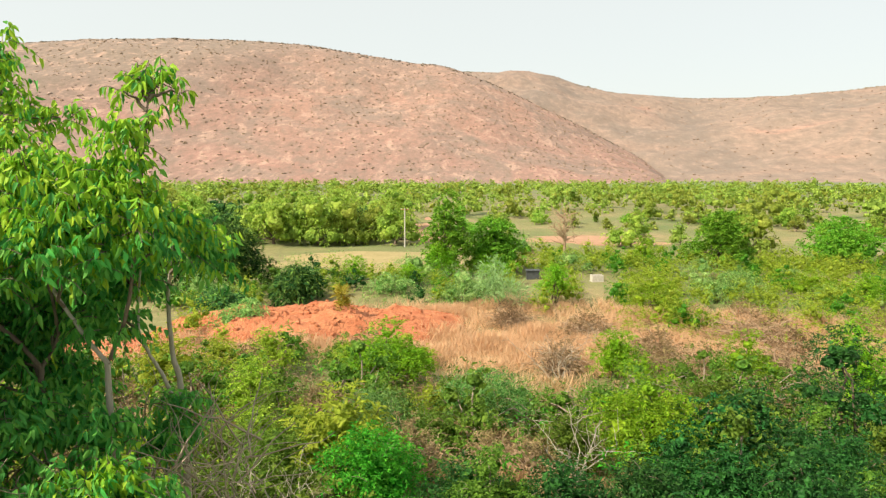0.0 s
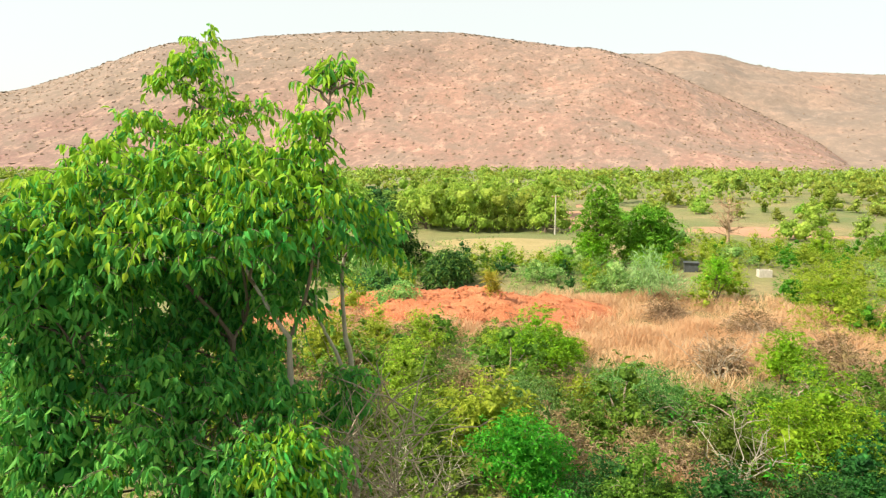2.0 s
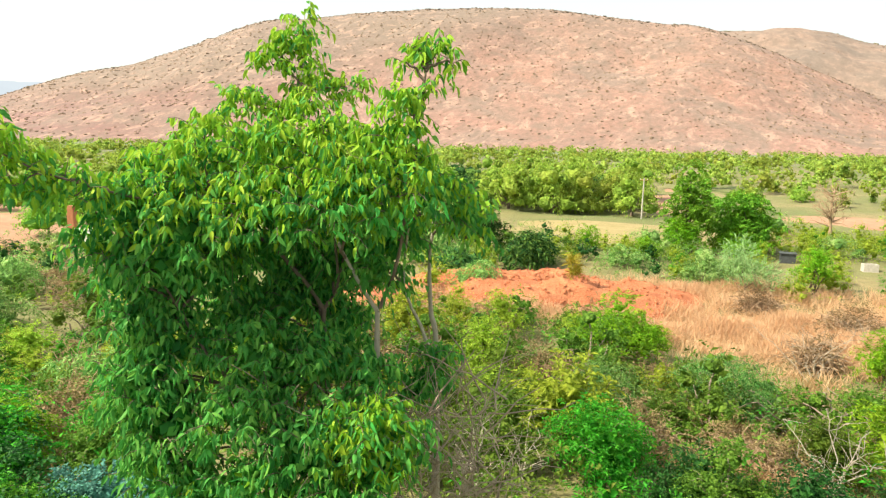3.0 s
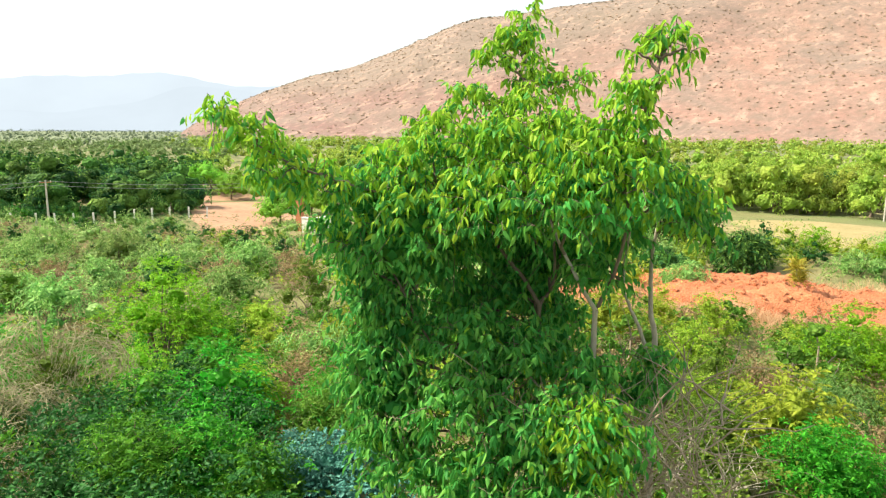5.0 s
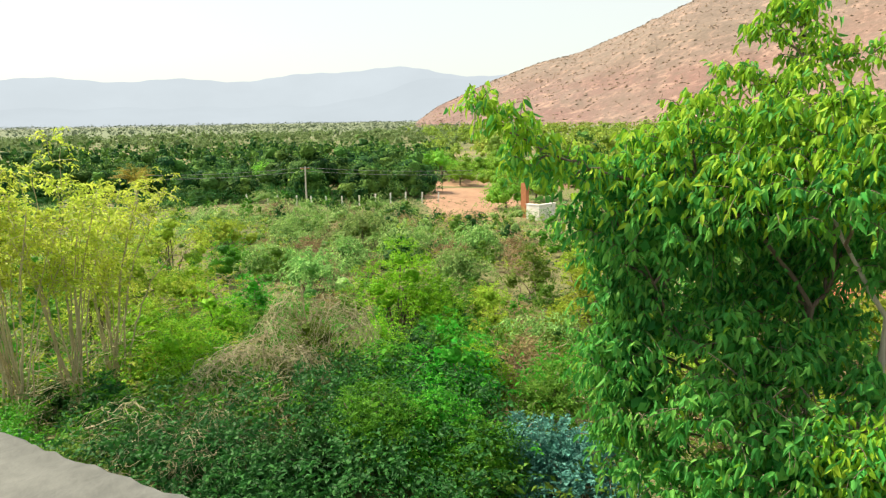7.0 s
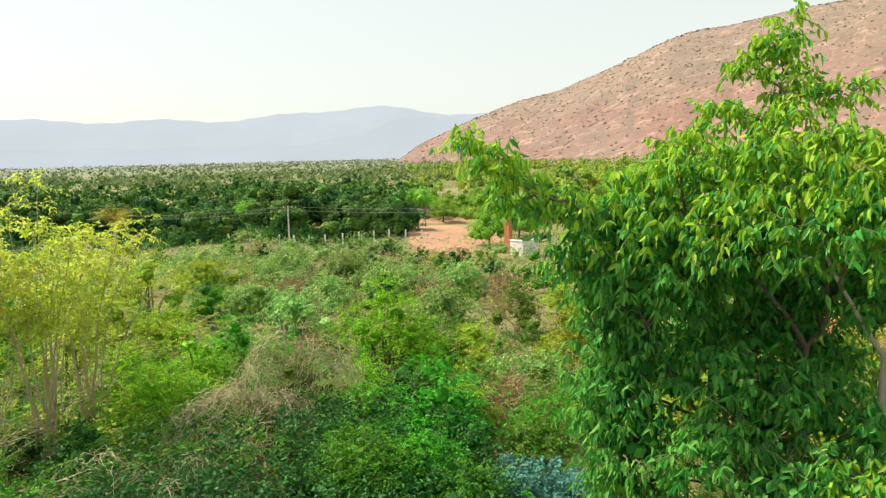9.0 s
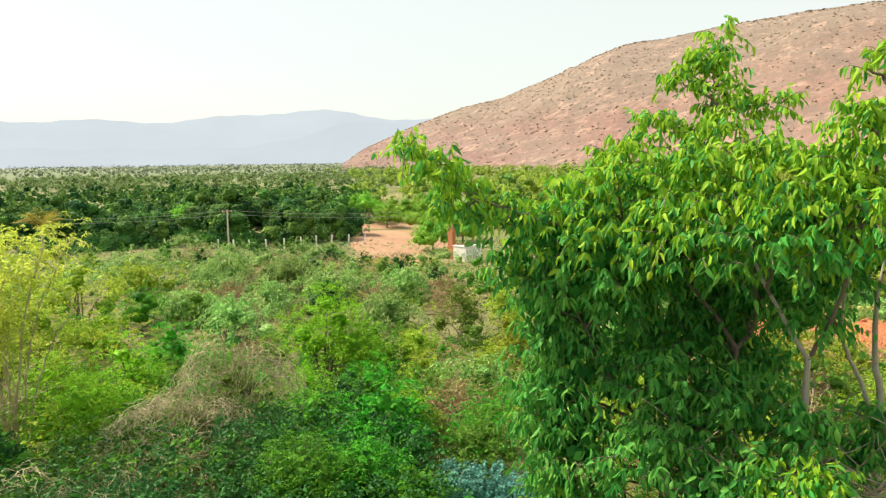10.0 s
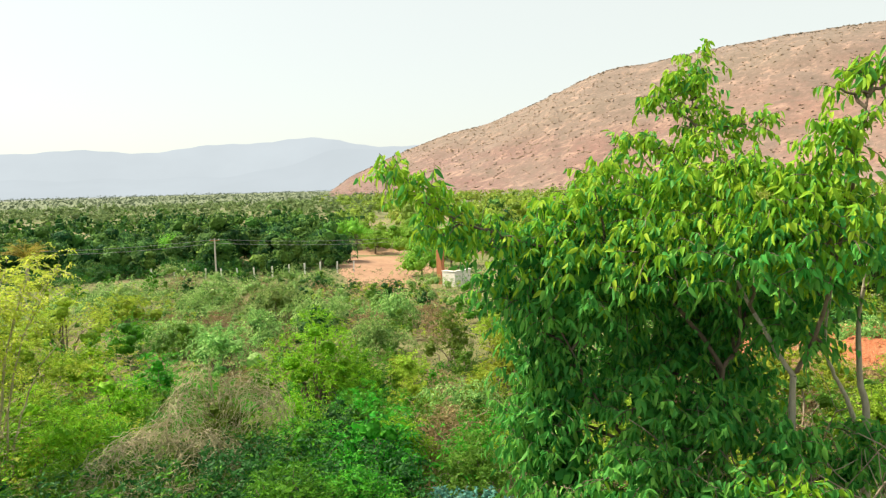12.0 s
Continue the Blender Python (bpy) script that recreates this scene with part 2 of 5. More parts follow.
hc = mixed(ht, ramp(ht, h3, [(0.3, (0.4,) * 3), (0.46, (0.0,) * 3)]), hc, (0.418, 0.284, 0.230))
ht.links.new(hc, hp.inputs["Base Color"])
hp.inputs["Roughness"].default_value = 1.0
bump(ht, hp, h2, 0.35, 3.0)
M["hill"] = hm
# the range behind: paler, greyer scrubland
bm2, bt, bp = shader("range_slope")
b1, b2 = noise_out(bt, 0.005, 6.0, 0.65, distort=0.8), noise_out(bt, 0.06, 6.0, 0.75, up)
bc = ramp(bt, b1, [(0.36, (0.190, 0.152, 0.126)), (0.48, (0.235, 0.178, 0.142)), (0.6, (0.272, 0.192, 0.150)), (0.68, (0.325, 0.198, 0.152))])
bc = mixed(bt, ramp(bt, b2, [(0.44, (0.0,) * 3), (0.66, (0.85,) * 3)]), bc, (0.165, 0.123, 0.102))
bc = mixed(bt, ramp(bt, b2, [(0.34, (0.4,) * 3), (0.46, (0.0,) * 3)]), bc, (0.398, 0.264, 0.218))
bt.links.new(bc, bp.inputs["Base Color"])
bp.inputs["Roughness"].default_value = 1.0
bump(bt, bp, b2, 0.3, 3.0)
M["range"] = bm2


# distant ridges: haze and daylight are put into a glowing colour
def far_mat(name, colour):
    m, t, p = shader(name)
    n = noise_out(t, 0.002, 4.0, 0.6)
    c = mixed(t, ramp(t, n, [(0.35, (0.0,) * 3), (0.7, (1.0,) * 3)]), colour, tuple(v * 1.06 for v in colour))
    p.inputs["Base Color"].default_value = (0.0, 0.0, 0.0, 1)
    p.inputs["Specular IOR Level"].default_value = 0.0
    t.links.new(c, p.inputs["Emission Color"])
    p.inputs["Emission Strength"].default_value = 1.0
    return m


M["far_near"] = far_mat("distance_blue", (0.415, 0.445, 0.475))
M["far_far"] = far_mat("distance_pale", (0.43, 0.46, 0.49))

# ---- mesh tools ----


def quick_mesh(name, verts, faces, smooth=False):
    """A mesh from arrays: verts (n, 3), faces (m, 3 or 4)."""
    verts, faces = np.asarray(verts, np.float32), np.asarray(faces, np.int32)
    me = bpy.data.meshes.new(name)
    n, k = faces.shape
    me.vertices.add(len(verts))
    me.vertices.foreach_set("co", verts.ravel())
    me.loops.add(n * k)
    me.loops.foreach_set("vertex_index", faces.ravel())
    me.polygons.add(n)
    me.polygons.foreach_set("loop_start", np.arange(0, n * k, k, dtype=np.int32))
    me.update(calc_edges=True)
    if smooth:
        me.polygons.foreach_set("use_smooth", np.ones(n, bool))
    return me


def part(name, me, material, parent=None, label="", kind=""):
    ob = new(name, me)
    if not me.materials:
        me.materials.append(M[material])
    if parent:
        ob.parent = parent
    return tagged(ob, label, kind=kind)


def unit(a):
    return a / np.maximum(np.linalg.norm(a, axis=-1, keepdims=True), 1e-9)


def blades(base, way, up, length, width, fold=0.25, droop=0.0, rich=False):
    """Leaf blades as arrays: a curved, folded blade of eight triangles (rich) or a diamond."""
    length, width = np.asarray(length)[:, None], np.asarray(width)[:, None]
    side = unit(np.cross(way, up))
    nor = np.cross(side, way)
    tip = base + way * length + np.array([0, 0, -1.0]) * droop * length
    left = base + way * length * 0.45 + side * width / 2 + nor * fold * width
    right = base + way * length * 0.45 - side * width / 2 + nor * fold * width
    n = len(base)
    if rich:
        rows = [base]
        for s, half in ((0.3, 0.46), (0.68, 0.38)):
            mid = base + way * length * s - np.array([0, 0, 1.0]) * droop * length * s ** 2 - nor * length * 0.22 * s ** 2
            rows += [mid + side * width * half + nor * fold * width, mid, mid - side * width * half + nor * fold * width]
        rows.append(base + way * length - np.array([0, 0, 1.0]) * droop * length - nor * length * 0.22)
        f = np.array([[0, 2, 1], [0, 3, 2], [1, 2, 4], [2, 5, 4], [2, 3, 5], [3, 6, 5], [4, 5, 7], [5, 6, 7]])
        return np.stack(rows, 1).reshape(-1, 3), (np.arange(n)[:, None, None] * 8 + f).reshape(-1, 3)
    v = np.stack([base, right, tip, left], 1).reshape(-1, 3)
    return v, np.arange(n * 4).reshape(-1, 4)


def tubes(paths, radii, sides=4):
    """Tapered round stems: paths (n, k, 3), radii (n, k)."""
    paths, radii = np.asarray(paths, float), np.asarray(radii, float)
    n, k, _ = paths.shape
    tan = unit(np.gradient(paths, axis=1))
    ref = np.where(np.abs(tan[..., 2:3]) > 0.9, np.array([1.0, 0, 0]), np.array([0, 0, 1.0]))
    a = unit(np.cross(tan, ref))
    b = np.cross(tan, a)
    ang = np.arange(sides) * 2 * np.pi / sides
    v = paths[:, :, None] + radii[:, :, None, None] * (a[:, :, None] * np.cos(ang)[:, None] + b[:, :, None] * np.sin(ang)[:, None])
    i = np.arange(k - 1)[:, None] * sides
    j = np.arange(sides)[None]
    j2 = (j + 1) % sides
    q = np.stack([i + j, i + j2, i + sides + j2, i + sides + j], -1).reshape(-1, 4)
    f = (np.arange(n)[:, None, None] * k * sides + q).reshape(-1, 4)
    return v.reshape(-1, 3), f


def join(pieces):
    vs, fs, o = [], [], 0
    for v, f in pieces:
        vs.append(v)
        fs.append(f + o)
        o += len(v)
    return np.concatenate(vs), np.concatenate(fs)


def arcs(start, way, length, steps, sag, wobble, r):
    """Curved twigs that leave start along way and sag."""
    n = len(start)
    s = np.linspace(0, 1, steps)[None, :, None]
    p = start[:, None] + way[:, None] * (length[:, None, None] * s)
    p = p + np.array([0, 0, -1.0]) * (sag * length)[:, None, None] * s ** 2
    w = r.normal(size=(n, steps, 3)) * wobble * length[:, None, None]
    w[:, 0] = 0
    return p + np.cumsum(w, 1) * 0.5


def sphere_ways(n, r, low=-1.0):
    d = unit(r.normal(size=(n, 3)))
    d[:, 2] = np.where(d[:, 2] < low, -d[:, 2], d[:, 2])
    return d


def sprays(centres, radii, count, r, twig=0.5, per=9, leaf=0.12, width=0.035, sag=0.5, lift=0.2, spread=0.9, low=-0.4, even=0.0):
    """Leafy twigs that fill round lobes: blades set in two rows along arching twigs. Returns blades and twigs."""
    w = (np.asarray(radii) + even) ** 2
    k = r.choice(len(centres), count, p=w / w.sum())
    out = sphere_ways(count, r, low)
    rad = np.asarray(radii)[k] * r.uniform(0.45, 1.0, count) ** 0.6
    start = np.asarray(centres)[k] + out * rad[:, None] * np.array([1, 1, 0.85])
    way = unit(out * 0.8 + np.array([0, 0, lift]) + r.normal(size=(count, 3)) * 0.45)
    length = twig * r.uniform(0.6, 1.35, count)
    path = arcs(start, way, length, 4, sag, 0.04, r)
    s = (np.arange(per) + 0.6) / per
    x = s * 3
    i = np.minimum(x.astype(int), 2)
    fr = (x - i)[None, :, None]
    pos = path[:, i] * (1 - fr) + path[:, i + 1] * fr
    tan = unit(path[:, i + 1] - path[:, i])
    side = unit(np.cross(tan, np.array([0, 0, 1.0]) + r.normal(size=(count, 1, 3)) * 0.3))
    sign = np.where(np.arange(per) % 2 == 0, 1.0, -1.0)[None, :, None]
    ways = unit(tan * 0.6 + side * sign * spread + r.normal(size=(count, per, 3)) * 0.3)
    n = count * per
    up = unit(np.array([0, 0, 1.0]) + r.normal(size=(n, 3)) * 0.5)
    return (pos.reshape(-1, 3), ways.reshape(-1, 3), up, leaf * r.uniform(0.6, 1.3, n), width * r.uniform(0.7, 1.3, n)), path


def cores(centres, radii, r, per=14, cap=0.42):
    """The dense inside of leafy lobes: broad overlapping clumps of leaves under the outer blades."""
    centres, radii = np.repeat(np.asarray(centres), per, 0), np.repeat(np.asarray(radii), per)
    n = len(centres)
    out = sphere_ways(n, r)
    p = centres + out * (radii * r.uniform(0.1, 0.7, n))[:, None]
    way = unit(np.cross(out, sphere_ways(n, r)) + r.normal(size=(n, 3)) * 0.3)
    ln = np.minimum(radii * r.uniform(0.45, 0.8, n), cap)
    return blades(p - way * (ln * 0.5)[:, None], way, out, ln, ln * 0.7, 0.1)


def cube_ball():
    """A unit ball of 24 quads."""
    bm = bmesh.new()
    bmesh.ops.create_cube(bm, size=2)
    bmesh.ops.subdivide_edges(bm, edges=list(bm.edges), cuts=1, use_grid_fill=True)
    bm.verts.ensure_lookup_table()
    v = unit(np.array([u.co[:] for u in bm.verts]))
    f = np.array([[u.index for u in p.verts] for p in bm.faces])
    bm.free()
    return v, f


BALL = cube_ball()


PEBBLE = (unit(np.array([(i, j, k) for i in (-1, 1) for j in (-1, 1) for k in (-1, 1)], float)),
          np.array([(0, 1, 3, 2), (4, 6, 7, 5), (0, 4, 5, 1), (2, 3, 7, 6), (0, 2, 6, 4), (1, 5, 7, 3)]))


def lumps(centres, radii, r, flat=0.85, ball=BALL):
    """The closed inside of dense crowns: uneven lumps, hidden under the outer blades."""
    centres, radii = np.asarray(centres), np.asarray(radii)
    n, k = len(centres), len(ball[0])
    v = centres[:, None] + ball[0][None] * radii[:, None, None] * r.uniform(0.6, 1.2, (n, k, 1)) * np.array([1, 1, flat])
    return v.reshape(-1, 3), (np.arange(n)[:, None, None] * k + ball[1]).reshape(-1, 4)


# ---- the lie of the land ----


def ground_z(x, y):
    """A low rise under the house that runs out into the plain."""
    r = np.hypot(x, y)
    s = np.clip((r - 8) / 24, 0, 1)
    z = 3 * (1 - s * s * (3 - 2 * s))
    fade = np.clip((r - 3) / 10, 0, 1) * np.clip((900 - r) / 300, 0, 1)
    return z + fade * (0.16 * np.sin(x * 0.31 + 1.3 * np.sin(y * 0.17)) + 0.14 * np.sin(y * 0.27 + x * 0.11))


def spot(az, d):
    """The place on the ground az degrees left of straight ahead and d metres out."""
    x, y = -d * math.sin(radians(az)), d * math.cos(radians(az))
    return x, y, float(ground_z(x, y))


def sheet(radii, angles, height):
    """A polar grid of quads; height(x, y) gives z."""
    a, r = np.meshgrid(np.radians(angles), radii)
    x, y = -r * np.sin(a), r * np.cos(a)
    v = np.stack([x, y, height(x, y)], -1).reshape(-1, 3)
    n, m = len(radii), len(angles)
    i = np.arange(n - 1)[:, None] * m + np.arange(m - 1)[None]
    return v, np.stack([i, i + m, i + m + 1, i + 1], -1).reshape(-1, 4)


radii = np.concatenate([np.linspace(0.5, 60, 90), np.geomspace(62, 4800, 60)])
v, f = sheet(radii, np.linspace(-180, 180, 241), ground_z)
tagged(part("ground", quick_mesh("ground", v, f, True), "ground"), "dry scrubland ground with tan grass and green undergrowth", "ground", kind="structure")


def rough(x, y, scale, seed):
    """Smooth uneven relief, about -1 to 1."""
    out = np.zeros_like(x)
    amp = 1.0
    q = np.random.default_rng(seed)
    for o in range(5):
        for _ in range(3):
            a, ph = q.uniform(0, 2 * np.pi, 2)
            out += amp * np.sin((x * np.cos(a) + y * np.sin(a)) / scale * 2 ** o + ph + 1.2 * np.sin((x * np.sin(a) - y * np.cos(a)) / scale * 2 ** o * 0.7))
        amp *= 0.55
    return out / 3.5


def hill_mesh(skyline, foot, ridge, az_range, seed, gully):
    """A long hill: for each bearing it climbs from the foot to the ridge and drops behind it."""
    az = np.linspace(*az_range, 330)
    s = np.concatenate([np.linspace(-0.02, 1.0, 80), np.linspace(1.03, 1.6, 14)])
    a, u = np.meshgrid(az, s)
    fr = foot(a)
    rr = ridge(a)
    d = fr + (rr - fr) * u
    el = np.maximum(skyline(a), 0.0)
    top = np.tan(np.radians(el)) * rr + 10 * np.minimum(el, 1)
    up = np.where(u < 1, np.sin(np.clip(u, 0, 1) * np.pi / 2) ** 1.1 * d / rr, np.cos(np.clip(u - 1, 0, 1) * 1.6))
    x, y = -d * np.sin(np.radians(a)), d * np.cos(np.radians(a))
    body = np.clip(u, 0, 1) * np.clip(1.05 - u, 0, 1) * 4
    z = top * up + gully * top / 200 * body * rough(x, y, 210, seed) + 4.5 * rough(x, y, 60, seed + 2) * np.clip(body, 0, 1) + 1.2 * rough(x, y, 18, seed + 1) * np.clip(up, 0, 1) - 0.6
    z = np.where(u < 0, -3, z)
    v = np.stack([x, y, z], -1).reshape(-1, 3)
    n, m = a.shape
    i = np.arange(n - 1)[:, None] * m + np.arange(m - 1)[None]
    return v, np.stack([i, i + 1, i + m + 1, i + m], -1).reshape(-1, 4)


def main_skyline(a):
    left = 10.6 * (1 - np.abs((a - 24) / 40.5) ** 1.9)
    right = 10.6 * (1 - np.abs((a - 24) / 36) ** 2.2)
    shoulder = 0.4 * np.exp(-((a - 41) / 2.6) ** 2) - 0.62 * np.exp(-((a - 50) / 4.2) ** 2) + 0.14 * np.exp(-((a - 45.4) / 0.3) ** 2) + 0.62 * np.exp(-((a - 5) / 4.5) ** 2)
    return np.where(a > 24, left, right) + shoulder


def back_skyline(a):
    dips = 0.35 * np.exp(-((a + 18) / 4) ** 2) - 0.48 * np.exp(-((a + 7) / 4) ** 2)
    return np.hypot(8.6 * np.exp(-((a - 4) / 17) ** 2 / 2), 6.2 * np.exp(-((a + 30) / 14) ** 2 / 2)) + dips


hills = [
    ("hill", main_skyline, lambda a: 720 + 0.10 * (a - 22) ** 2, lambda a: 1300 + 0 * a, (-11.9, 64.4), 3, 13, "hill",
     "pink-brown bare hill with thin dry scrub"),
    ("hill", back_skyline, lambda a: 1050 + 0 * a, lambda a: 2100 + 0 * a, (-62, 40), 5, 22, "range", "dry brown hill range behind the nearer hill"),
]
hill_obs = []
for nm, line, foot, ridge, span, seed, gully, mat, label in hills:
    v, f = hill_mesh(line, foot, ridge, span, seed, gully)
    hill_obs.append(tagged(part(nm, quick_mesh(nm, v, f, True), mat), label, "hill", kind="structure"))


def far_ridge(name, dist, line, span, mat, label):
    az = np.linspace(*span, 160)
    el = line(az)
    x, y = -np.sin(np.radians(az)), np.cos(np.radians(az))
    rows = [(dist - 500, -6 + 0 * az), (dist - 250, 0.55 * dist * np.tan(np.radians(el))), (dist, dist * np.tan(np.radians(el)) + 10)]
    v = np.concatenate([np.stack([x * r, y * r, z], -1) for r, z in rows])
    m = len(az)
    i = np.arange(2)[:, None] * m + np.arange(m - 1)[None]
    f = np.stack([i, i + 1, i + m + 1, i + m], -1).reshape(-1, 4)
    tagged(part(name, quick_mesh(name, v, f, True), mat), label, "hills", kind="structure")


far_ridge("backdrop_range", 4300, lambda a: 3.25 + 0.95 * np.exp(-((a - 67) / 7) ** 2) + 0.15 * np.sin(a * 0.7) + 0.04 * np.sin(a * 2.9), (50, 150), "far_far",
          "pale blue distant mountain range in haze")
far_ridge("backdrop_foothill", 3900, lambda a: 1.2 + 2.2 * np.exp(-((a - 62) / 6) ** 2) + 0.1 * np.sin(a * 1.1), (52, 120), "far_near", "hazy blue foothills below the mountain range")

# a lake far out on the plain; the water's glint is a pale colour
M["lake_bed"] = plain_mat("lake_bed", (0.20, 0.22, 0.23), (0.27, 0.29, 0.30), 0.02, relief=0.1)
v, f = sheet(np.linspace(2250, 2700, 6), np.linspace(80, 100, 30), lambda x, y: 0.6 + 0.0 * x)
tagged(part("ground_lake_bed", quick_mesh("ground_lake_bed", v, f, True), "lake_bed"), "lake far out on the plain, its glint put into a pale colour", "ground", kind="structure")

# earth bank, stubble field, bare clearing


def land_patch(name, az, d, half_wide, half_deep, material, label, rise=0.05, turn=0.0, seed=0, hump=0.0):
    """A patch of other ground with an uneven outline, lying on the plain."""
    cx, cy, _ = spot(az, d)
    ang = radians(az + turn)
    q = np.random.default_rng(seed)
    th = np.linspace(0, 2 * np.pi, 145)
    edge = 1 + sum(q.uniform(0.03, 0.11) * np.sin(k * th + q.uniform(0, 6)) for k in range(2, 9))
    rr = np.linspace(0, 1, 40)
    t, r = np.meshgrid(th, rr)
    lx, ly = half_wide * r * np.cos(t) * edge[None], half_deep * r * np.sin(t) * edge[None]
    x, y = cx + lx * math.cos(ang) - ly * math.sin(ang), cy + lx * math.sin(ang) + ly * math.cos(ang)
    lift = np.clip((1 - r) * 6, 0, 1)
    z = ground_z(x, y) + rise * lift - 0.12 * (1 - lift) + hump * np.clip((1 - r) * 2.2, 0, 1) ** 0.7 * (0.72 + 0.3 * rough(x, y, 2.0, seed + 9) + 0.12 * rough(x, y, 0.6, seed + 5))
    v = np.stack([x, y, z], -1).reshape(-1, 3)
    n, m = t.shape
    i = np.arange(n - 1)[:, None] * m + np.arange(m - 1)[None]
    f = np.stack([i, i + m, i + m + 1, i + 1], -1).reshape(-1, 4)
    return tagged(part(name, quick_mesh(name, v, f, True), material), label, "ground", kind="structure")


land_patch("ground_field", 8, 78, 22, 10, "stubble", "pale mown stubble field", 0.06, seed=1)
banks = [land_patch("ground_bank", 16.0, 43.6, 8.8, 5.8, "red_soil", "eroded red earth bank", 0.1, seed=2, hump=1.45)]
banks.append(land_patch("ground_bank", 30, 42, 7, 2.6, "red_soil", "eroded red earth bank behind the tree", 0.1, seed=3, hump=0.6))
land_patch("ground_clearing", 60.5, 88, 7.5, 30, "bare_soil", "bare orange-brown clearing between trees", 0.06, seed=4)
land_patch("ground_clearing", 50, 100, 13, 5, "bare_soil", "bare orange-brown track between trees", 0.06, seed=6)
land_patch("ground_track", 7.5, 125, 4, 26, "bare_soil", "bare pinkish dirt track beside the orchard", 0.06, seed=5)
land_patch("ground_clearing", -6, 105, 12, 9, "bare_soil", "bare pinkish soil round the leafless tree", 0.07, seed=8)

# ---- plants ----


def plant(name, label, category, x, y, z, turn=0.0, group="", size=1.0):
    e = new(name)
    e.matrix_basis = pose(x, y, z, 0, 0, turn) @ Matrix.Scale(size, 4)
    return tagged(e, label, category, group)


STYLE = {
    # twig, per, leaf, width, sag, lift, spread, lobes
    "green": (0.62, 13, 0.16, 0.046, 0.55, 0.7, 0.9, 11),
    "vivid": (0.62, 13, 0.19, 0.060, 0.55, 0.7, 0.9, 11),
    "thorn": (1.5, 24, 0.17, 0.036, 1.0, 0.6, 0.7, 9),
    "olive": (0.40, 8, 0.13, 0.050, 0.45, 0.3, 0.9, 10),
    "dark": (0.42, 8, 0.15, 0.055, 0.45, 0.35, 0.9, 10),
    "yellow": (0.50, 9, 0.17, 0.060, 0.45, 0.4, 0.9, 9),
    "prosopis": (1.6, 18, 0.26, 0.055, 0.9, 0.25, 0.5, 8),
    "reed": (1.30, 8, 0.50, 0.050, 0.30, 1.6, 0.35, 6),
    "sword": (0.5, 6, 0.55, 0.07, 0.25, 1.6, 0.4, 3),
    "blue": (0.28, 9, 0.14, 0.066, 0.25, 0.5, 0.9, 9),
    "broad": (0.60, 9, 0.34, 0.120, 0.45, 0.3, 0.8, 16),
    "mangos": (0.60, 9, 0.46, 0.095, 0.9, 0.2, 0.7, 14),
}
TEXT = {
    "green": ("bush", "bright green leafy bush with upright shoots"),
    "vivid": ("bush", "tall bright yellow-green leafy bush"),
    "thorn": ("bush", "feathery deep green thorn bush with arching sprays"),
    "olive": ("bush", "dense olive-green thorny bush"),
    "dark": ("bush", "dense dark green leafy bush"),
    "yellow": ("bush", "sunlit yellow-green leafy bush"),
    "prosopis": ("bush", "feathery grey-green thorn bush with arching sprays"),
    "reed": ("clump", "pale green spiky clump of long blades"),
    "sword": ("clump", "yellow-green clump of sword-shaped leaves on the bank"),
    "blue": ("bush", "grey-blue leafy bush in the undergrowth"),
    "broad": ("tree", "broad green roadside tree with dense crown"),
    "mangos": ("tree", "small dark green mango tree with drooping leaves"),
}


def lobes_of(kind, h, w, r):
    n = STYLE[kind][7]
    rad = r.uniform(0.16, 0.28, n) * min(w, 1.6 * h)
    c = np.empty((n, 3))
    a, q = r.uniform(0, 2 * np.pi, n), np.sqrt(r.uniform(0, 1, n))
    c[:, 0], c[:, 1] = np.cos(a) * q * (w / 2 - rad * 0.8), np.sin(a) * q * (w / 2 - rad * 0.8)
    roof = h * (1 - 0.55 * q ** 2)
    c[:, 2] = np.maximum(roof - rad * 0.95 - np.maximum(roof - rad * 1.6, 0) * 0.85 * r.uniform(0, 1, n) ** 1.5, rad * 0.7)
    c[0] = (0, 0, h - rad[0])
    return c, rad


